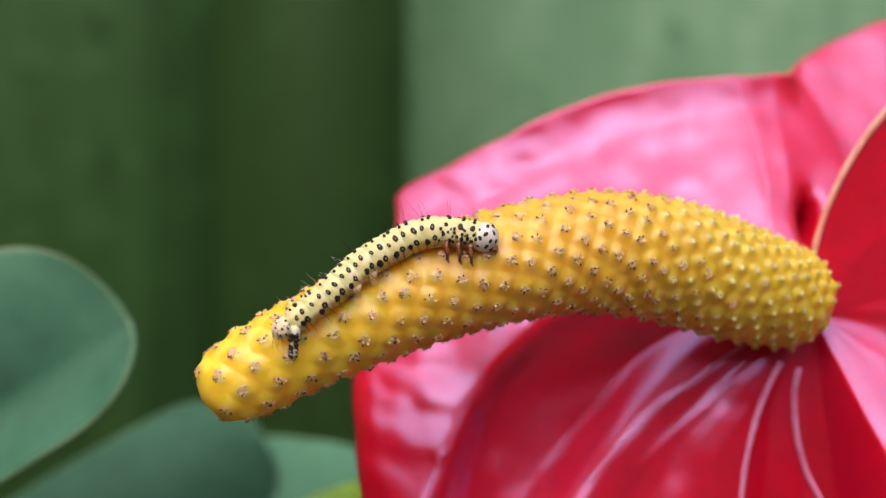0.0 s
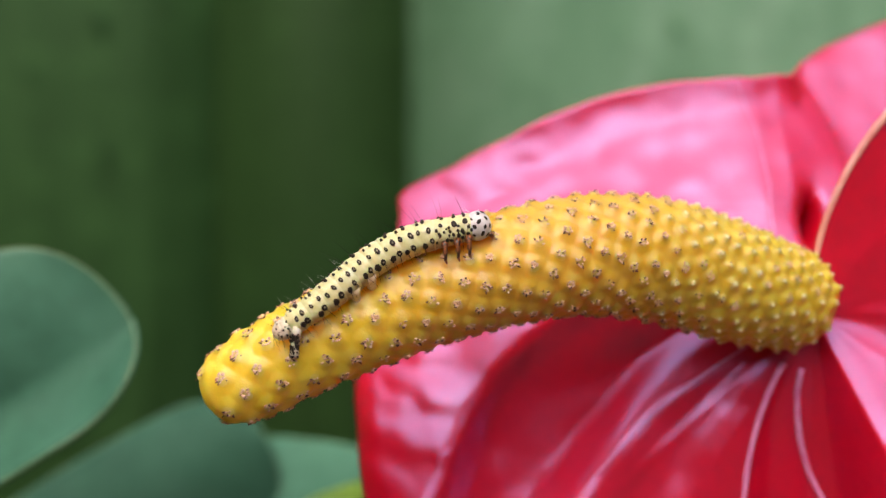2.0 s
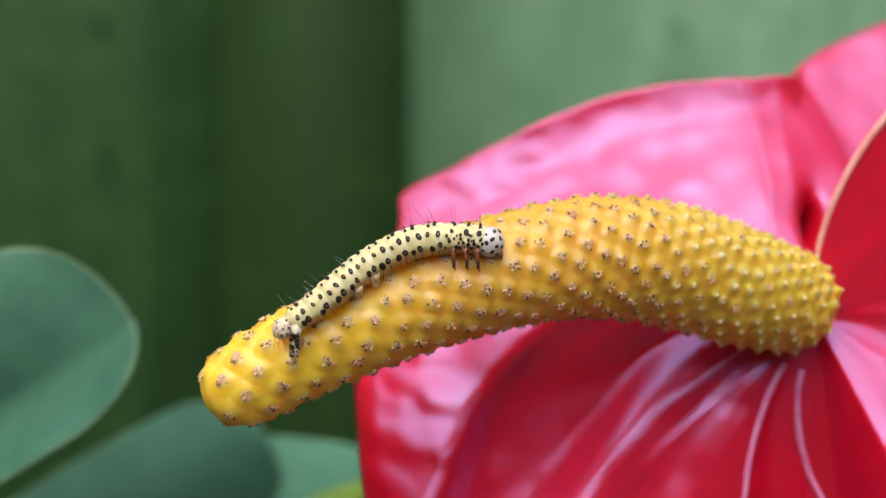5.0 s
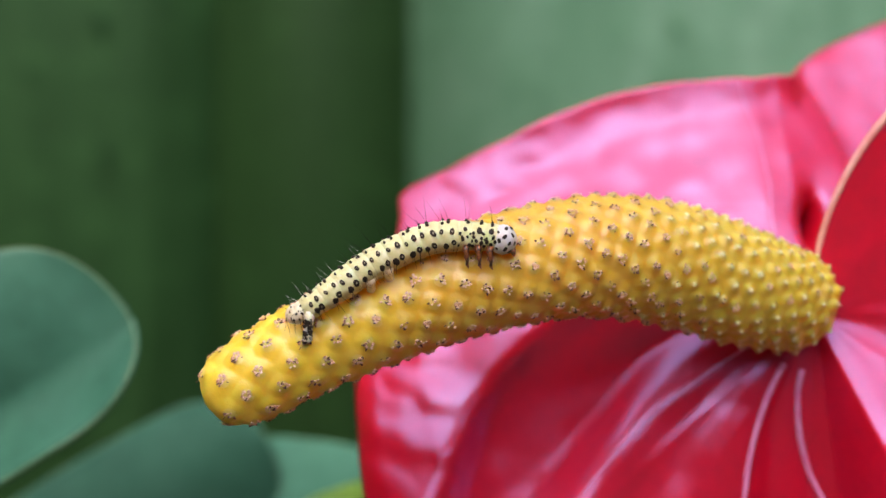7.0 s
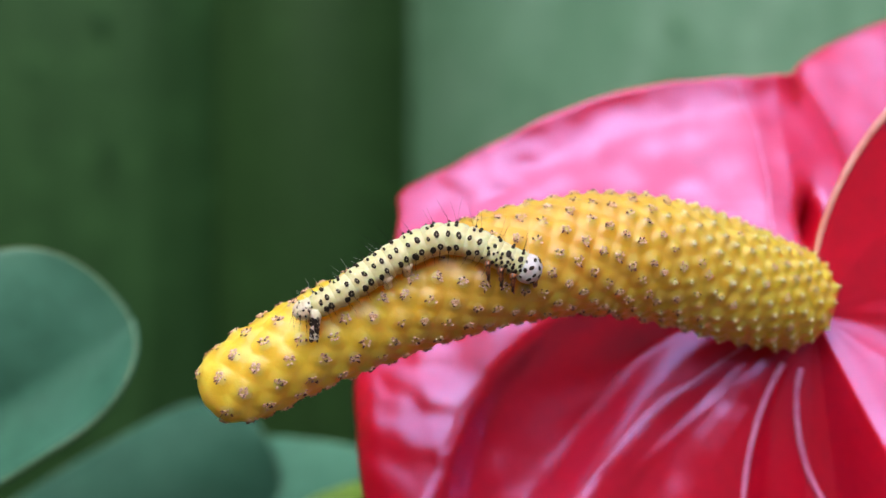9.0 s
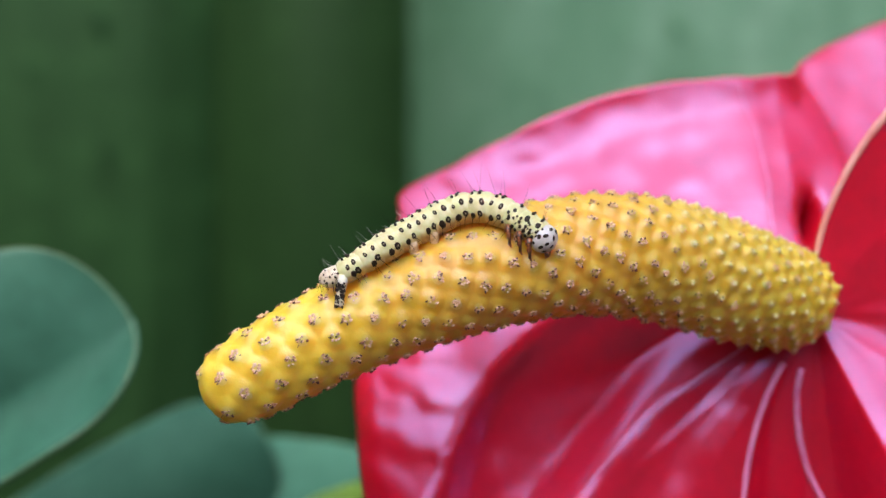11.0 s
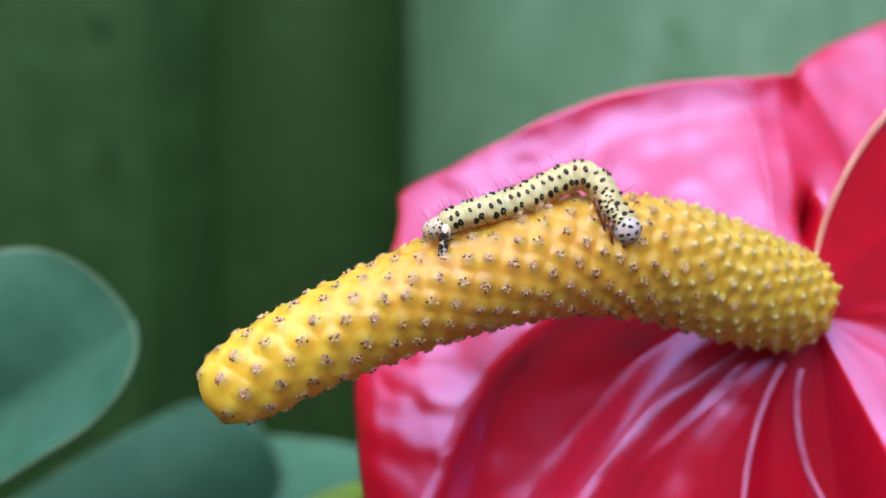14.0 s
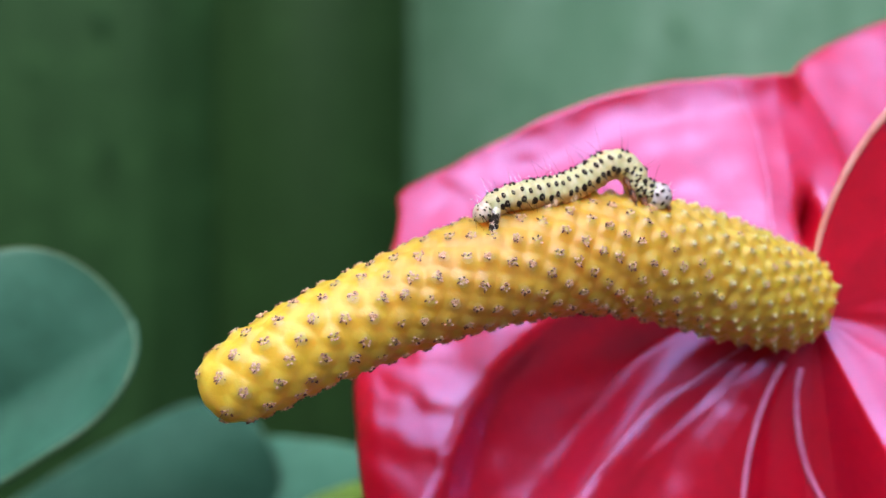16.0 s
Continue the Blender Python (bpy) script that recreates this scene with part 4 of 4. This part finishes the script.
    (11.3, (-11.03, -5.35, -2.85), (-9.09, -5.15, -2.01), (-7.27, -4.75, -0.93), (-5.48, -4.20, 0.21), (-3.64, -3.54, 1.30), (-1.72, -2.85, 2.29), (0.21, -2.31, 3.28), (2.25, -2.21, 4.07), (4.39, -2.65, 4.18), (6.42, -3.45, 3.50), (8.26, -4.22, 2.43), (10.02, -4.73, 1.24), (11.70, -4.96, -0.05)),
    (11.5, (-11.02, -5.48, -2.95), (-9.07, -5.28, -2.11), (-7.25, -4.90, -1.03), (-5.45, -4.37, 0.12), (-3.60, -3.79, 1.21), (-1.68, -3.25, 2.20), (0.29, -2.91, 3.13), (2.39, -2.94, 3.72), (4.54, -3.34, 3.70), (6.60, -3.91, 3.09), (8.56, -4.40, 2.22), (10.52, -4.66, 1.38), (12.52, -4.75, 0.58)),
    (11.6, (-11.03, -5.35, -2.85), (-9.11, -5.15, -2.02), (-7.31, -4.76, -0.96), (-5.55, -4.22, 0.17), (-3.73, -3.58, 1.25), (-1.84, -2.93, 2.23), (0.06, -2.46, 3.23), (2.11, -2.37, 3.88), (4.24, -2.69, 4.04), (6.34, -3.22, 3.72), (8.36, -3.66, 3.11), (10.48, -3.88, 2.97), (12.60, -3.93, 2.83)),
    (11.9, (-10.29, -4.72, -2.07), (-8.48, -4.60, -1.27), (-6.71, -4.38, -0.39), (-4.94, -4.07, 0.51), (-3.16, -3.72, 1.39), (-1.34, -3.34, 2.22), (0.52, -3.01, 2.99), (2.43, -2.81, 3.63), (4.39, -2.81, 4.09), (6.39, -2.94, 3.95), (8.40, -3.05, 3.94), (10.41, -3.06, 4.07), (12.42, -3.02, 4.25)),
    (12, (-7.52, -4.94, -1.96), (-6.86, -4.57, -0.28), (-5.36, -4.18, 0.72), (-3.58, -4.03, 1.09), (-1.78, -3.99, 1.45), (-0.06, -3.84, 2.10), (1.62, -3.54, 2.86), (3.30, -3.24, 3.65), (5.08, -3.11, 4.07), (6.93, -3.12, 3.91), (8.77, -3.14, 3.90), (10.62, -3.09, 4.05), (12.47, -3.01, 4.25)),
    (12.1, (-6.48, -4.50, -1.81), (-7.11, -3.82, 0.03), (-6.31, -3.04, 1.67), (-4.49, -2.69, 2.20), (-2.54, -2.81, 2.10), (-0.59, -3.06, 2.29), (1.27, -3.14, 2.87), (3.07, -3.09, 3.62), (4.93, -3.09, 4.13), (6.86, -3.22, 3.86), (8.77, -3.36, 3.54), (10.71, -3.40, 3.63), (12.65, -3.36, 3.81)),
    (12.3, (-6.19, -3.95, -0.75), (-5.10, -3.32, 0.88), (-3.63, -2.47, 2.17), (-1.84, -1.78, 3.04), (-0.03, -1.33, 3.93), (1.73, -1.01, 4.93), (3.42, -0.72, 6.05), (5.16, -0.51, 7.09), (7.13, -0.57, 7.35), (8.73, -1.08, 6.18), (9.57, -1.89, 4.37), (11.39, -2.59, 3.80), (13.34, -2.93, 3.93)),
    (12.5, (-6.16, -4.53, -0.74), (-4.67, -4.19, 0.58), (-2.99, -3.70, 1.63), (-1.12, -3.19, 2.36), (0.81, -2.59, 3.00), (2.65, -1.87, 3.88), (4.28, -1.11, 5.17), (5.84, -0.55, 6.55), (7.64, -0.43, 7.52), (9.33, -0.87, 6.79), (10.05, -1.70, 4.86), (11.53, -2.48, 3.69), (13.50, -2.89, 3.82)),
    (12.7, (-6.16, -4.54, -0.74), (-4.71, -4.21, 0.55), (-3.07, -3.75, 1.60), (-1.24, -3.31, 2.31), (0.65, -2.83, 2.89), (2.53, -2.19, 3.58), (4.28, -1.41, 4.59), (5.91, -0.72, 5.82), (7.59, -0.38, 6.96), (9.54, -0.57, 6.99), (10.96, -1.22, 5.60), (12.35, -1.96, 4.23), (14.26, -2.42, 3.83)),
    (13, (-6.16, -4.53, -0.74), (-4.65, -4.19, 0.60), (-2.93, -3.73, 1.66), (-1.03, -3.28, 2.37), (0.95, -2.80, 2.95), (2.84, -2.18, 3.79), (4.77, -1.51, 4.61), (6.76, -1.08, 5.30), (8.79, -1.16, 5.67), (10.76, -1.69, 5.17), (12.48, -2.29, 4.09), (14.37, -2.65, 3.39), (16.37, -2.77, 2.96)),
    (13.2, (-5.07, -2.52, 0.86), (-3.59, -2.21, 2.18), (-1.97, -1.87, 3.33), (-0.08, -1.76, 3.82), (1.91, -1.87, 3.76), (3.89, -2.02, 3.96), (5.79, -2.10, 4.53), (7.74, -2.17, 4.88), (9.72, -2.31, 4.86), (11.66, -2.47, 4.51), (13.55, -2.52, 3.94), (15.51, -2.43, 3.59), (17.51, -2.32, 3.57)),
    (13.4, (-1.92, -4.05, 0.16), (-2.31, -3.32, 2.07), (-1.27, -2.44, 3.65), (0.58, -1.97, 4.17), (2.53, -1.99, 3.93), (4.47, -2.19, 3.91), (6.37, -2.29, 4.40), (8.27, -2.30, 4.86), (10.23, -2.36, 4.93), (12.11, -2.49, 4.45), (13.92, -2.56, 3.73), (15.85, -2.51, 3.35), (17.82, -2.43, 3.29)),
    (13.5, (-0.85, -4.71, -0.21), (-1.31, -3.84, 1.67), (-0.53, -2.74, 3.43), (1.17, -2.07, 4.33), (3.11, -2.02, 4.16), (5.01, -2.24, 3.84), (6.90, -2.34, 4.36), (8.81, -2.28, 4.88), (10.74, -2.27, 5.22), (12.55, -2.37, 4.53), (14.25, -2.47, 3.56), (16.17, -2.44, 3.23), (18.15, -2.36, 3.19)),
    (13.6, (-0.96, -3.94, 0.85), (-0.23, -3.19, 2.57), (1.04, -2.24, 3.95), (2.79, -1.62, 4.59), (4.68, -1.41, 4.58), (6.56, -1.31, 4.73), (8.38, -1.17, 5.30), (10.20, -1.14, 5.82), (12.02, -1.41, 5.72), (13.42, -1.86, 4.52), (14.84, -2.19, 3.38), (16.68, -2.26, 3.13), (18.55, -2.18, 3.30)),
    (13.8, (-1.55, -3.96, 1.55), (0.17, -3.74, 2.43), (1.99, -3.38, 3.11), (3.88, -2.90, 3.64), (5.78, -2.21, 4.20), (7.66, -1.28, 4.94), (9.38, -0.29, 6.06), (11.14, 0.45, 7.11), (13.09, 0.63, 7.50), (14.69, 0.16, 6.50), (15.32, -0.69, 4.62), (16.70, -1.45, 3.46), (18.61, -1.83, 3.31)),
    (14, (-1.55, -3.95, 1.55), (0.25, -3.73, 2.46), (2.15, -3.37, 3.16), (4.11, -2.93, 3.70), (6.10, -2.31, 4.22), (8.08, -1.45, 4.93), (9.99, -0.51, 5.88), (11.92, 0.16, 6.76), (13.95, 0.18, 7.08), (15.45, -0.47, 5.75), (16.27, -1.40, 3.89), (17.45, -2.16, 2.27), (18.56, -2.53, 0.59)),
    (14.2, (-1.55, -3.95, 1.55), (0.23, -3.73, 2.46), (2.11, -3.40, 3.15), (4.05, -3.04, 3.68), (6.03, -2.66, 4.15), (8.00, -2.21, 4.67), (9.99, -1.78, 5.21), (12.00, -1.50, 5.62), (14.01, -1.47, 5.44), (15.69, -1.63, 4.35), (17.39, -1.75, 3.26), (19.27, -1.70, 2.48), (21.19, -1.59, 1.79)),
    (14.5, (-1.44, -3.77, 1.66), (0.43, -3.52, 2.65), (2.42, -3.16, 3.39), (4.50, -2.80, 3.92), (6.60, -2.46, 4.34), (8.70, -2.10, 4.87), (10.83, -1.79, 5.28), (12.99, -1.67, 5.42), (15.03, -1.81, 4.91), (16.56, -2.13, 3.44), (17.77, -2.43, 1.70), (18.71, -2.56, -0.19), (18.77, -2.57, -2.32)),
    (14.8, (-1.44, -3.79, 1.66), (0.31, -3.54, 2.59), (2.17, -3.19, 3.31), (4.11, -2.86, 3.84), (6.08, -2.53, 4.22), (8.05, -2.17, 4.70), (10.04, -1.78, 5.18), (12.06, -1.45, 5.51), (14.09, -1.26, 5.45), (16.06, -1.26, 4.98), (17.87, -1.35, 4.12), (19.48, -1.43, 2.90), (21.00, -1.45, 1.58)),
    (15, (-1.28, -3.58, 1.93), (0.40, -3.38, 2.71), (2.17, -3.08, 3.32), (3.98, -2.78, 3.83), (5.81, -2.45, 4.27), (7.66, -2.06, 4.72), (9.53, -1.57, 5.17), (11.42, -1.01, 5.60), (13.34, -0.44, 5.99), (15.29, 0.11, 5.99), (17.26, 0.75, 5.73), (19.28, 1.51, 5.90), (21.29, 2.09, 6.20)),
    (15.2, (0.43, -2.51, 2.32), (1.46, -2.01, 3.80), (3.03, -1.49, 4.70), (4.82, -1.36, 4.82), (6.61, -1.51, 4.69), (8.40, -1.59, 4.85), (10.19, -1.38, 5.21), (11.98, -0.95, 5.67), (13.80, -0.54, 6.07), (15.59, -0.26, 5.73), (17.36, -0.03, 5.22), (19.23, 0.29, 5.13), (21.10, 0.57, 5.25)),
    (15.4, (3.12, -2.78, 2.48), (3.26, -2.12, 4.20), (4.42, -1.36, 5.47), (6.09, -1.01, 5.82), (7.74, -1.10, 5.31), (9.39, -1.24, 4.85), (11.08, -1.02, 5.28), (12.77, -0.48, 5.88), (14.49, 0.02, 6.39), (16.20, 0.19, 6.04), (17.67, 0.18, 5.10), (19.41, 0.28, 4.95), (21.19, 0.44, 5.02)),
    (15.5, (3.70, -3.35, 2.09), (3.58, -2.56, 3.87), (4.54, -1.54, 5.38), (6.21, -0.85, 5.94), (7.98, -0.63, 5.58), (9.74, -0.51, 5.28), (11.53, -0.09, 5.70), (13.19, 0.63, 6.2), (14.89, 1.20, 6.75), (16.59, 1.29, 6.4), (17.90, 1.05, 5.45), (19.54, 0.84, 5.12), (21.36, 0.81, 5.15)),
    (15.6, (3.01, -3.02, 2.74), (4.32, -2.39, 4.02), (5.91, -1.49, 4.98), (7.72, -0.69, 5.45), (9.57, -0.05, 5.76), (11.40, 0.54, 6.29), (12.97, 1.13, 7.36), (14.54, 1.64, 8.47), (16.32, 1.87, 8.91), (17.74, 1.73, 7.76), (18.28, 1.37, 5.99), (19.79, 1.13, 5.07), (21.63, 1.09, 5.27)),
    (15.8, (3.28, -2.98, 3.01), (4.69, -2.54, 4.14), (6.37, -1.93, 4.85), (8.17, -1.34, 5.22), (10.00, -0.74, 5.49), (11.83, 0.02, 5.97), (13.51, 0.89, 6.89), (15.10, 1.64, 7.99), (16.73, 1.99, 8.89), (18.26, 1.88, 8.01), (18.51, 1.51, 6.18), (19.83, 1.23, 5.04), (21.63, 1.14, 5.27)),
    (16, (3.28, -2.99, 3.01), (4.68, -2.55, 4.13), (6.34, -1.94, 4.84), (8.13, -1.37, 5.22), (9.95, -0.79, 5.47), (11.78, -0.04, 5.87), (13.53, 0.85, 6.64), (15.20, 1.64, 7.59), (16.87, 2.06, 8.44), (18.49, 2.09, 7.66), (19.38, 1.95, 6.07), (21.04, 1.89, 5.34), (22.88, 1.94, 5.30)),
]
# The flower's slight sway: seconds, sideways and up (mm).
SWAY = [
    (0, 0.08, 0.33),
    (0.5, -0.17, 0.49),
    (1, 0.17, -0.11),
    (1.5, 0.00, -0.11),
    (2, 0.06, 0.06),
    (2.5, 0.00, 0.17),
    (3, -0.11, 0.33),
    (3.5, -0.11, 0.17),
    (4, 0.06, -0.11),
    (6.5, 0.17, -0.22),
    (7, 0.17, -0.11),
    (7.5, 0.00, -0.11),
    (8, 0.00, 0.06),
    (8.5, -0.11, 0.17),
    (9, -0.11, 0.17),
    (11.5, 0.00, 0.06),
    (12, 0.00, 0.00),
    (13, 0.00, 0.06),
    (14, 0.00, 0.06),
    (15, 0.03, 0.00),
    (16, -0.11, 0.17),
]


def axis_point(p):
    a = AXIS_FINE[:, :3]
    return Vector(a[int(np.argmin(np.linalg.norm(a - np.array(p), axis=1)))])


AXIS_FINE = catmull(AXIS, 200)


def body_poses(nodes):
    line = catmull(nodes, 240)
    arc = np.r_[0, np.cumsum(np.linalg.norm(np.diff(line, axis=0), axis=1))]
    total = arc[-1]
    at = lambda s: Vector([float(np.interp(s, arc, line[:, i])) for i in range(3)])
    gaps = np.cumsum([0, 1, 1, 1, 1, 1, 1, 1, 1, 1, 0.85, 0.68, 0.62])
    stations = [1.0 + (total - 1.4 - 1.0 - 1.45) * g / gaps[-1] for g in gaps] + [total - 1.4]
    poses = []
    for s in stations:
        p = at(s)
        f = (at(min(s + 1.2, total)) - at(max(s - 1.2, 0))).normalized()
        side = Vector((-f.z, 0, f.x)).normalized()
        out = (p - axis_point(p)).normalized()
        back = side * 0.9 + out * 0.35
        back = (back - f * back.dot(f)).normalized()
        poses.append(Matrix.Translation(p * MM) @ Matrix((f, back.cross(f), back)).transposed().to_4x4())
    return poses


def motions():
    table = [(row[0], body_poses(row[1:])) for row in CRAWL]
    for i, seg in enumerate(SEGMENTS):
        walk(seg, [(t, ps[i]) for t, ps in table])
    # legs keep reaching for the spadix under them
    for i, leg, root in LEGS:
        rows = []
        for t, ps in table:
            m = ps[i]
            p = (m @ (root * MM)) / MM
            inward = (axis_point(p) - p).normalized()
            slide = Vector((0, 0, -1)) + inward * inward.z
            hug, press = (0.1, 1.0) if root.y > 0 or 0 < i < 9 else (0.7, 0.5) if i == 0 else (0.8, 0.35)
            d = (m.to_3x3().inverted() @ (slide * hug + inward * press)).normalized()
            down = Vector((0, 0, -1))
            turn = down.rotation_difference(d)
            turn = Matrix.Rotation(max(-1.45, min(1.45, turn.angle)), 4, turn.axis) if turn.angle > 0.01 else Matrix()
            rows.append((t, Matrix.Translation(root * MM) @ turn))
        walk(leg, rows)
    walk(flower, [(t, Matrix.Translation(ORIGIN + Vector((x * 0.45, 0, z * 0.45)) * MM)) for t, x, z in SWAY])
    walk(spadix, [(t, Matrix.Translation(Vector((x * 0.45, 0, z * 0.45)) * MM)) for t, x, z in SWAY])


motions()
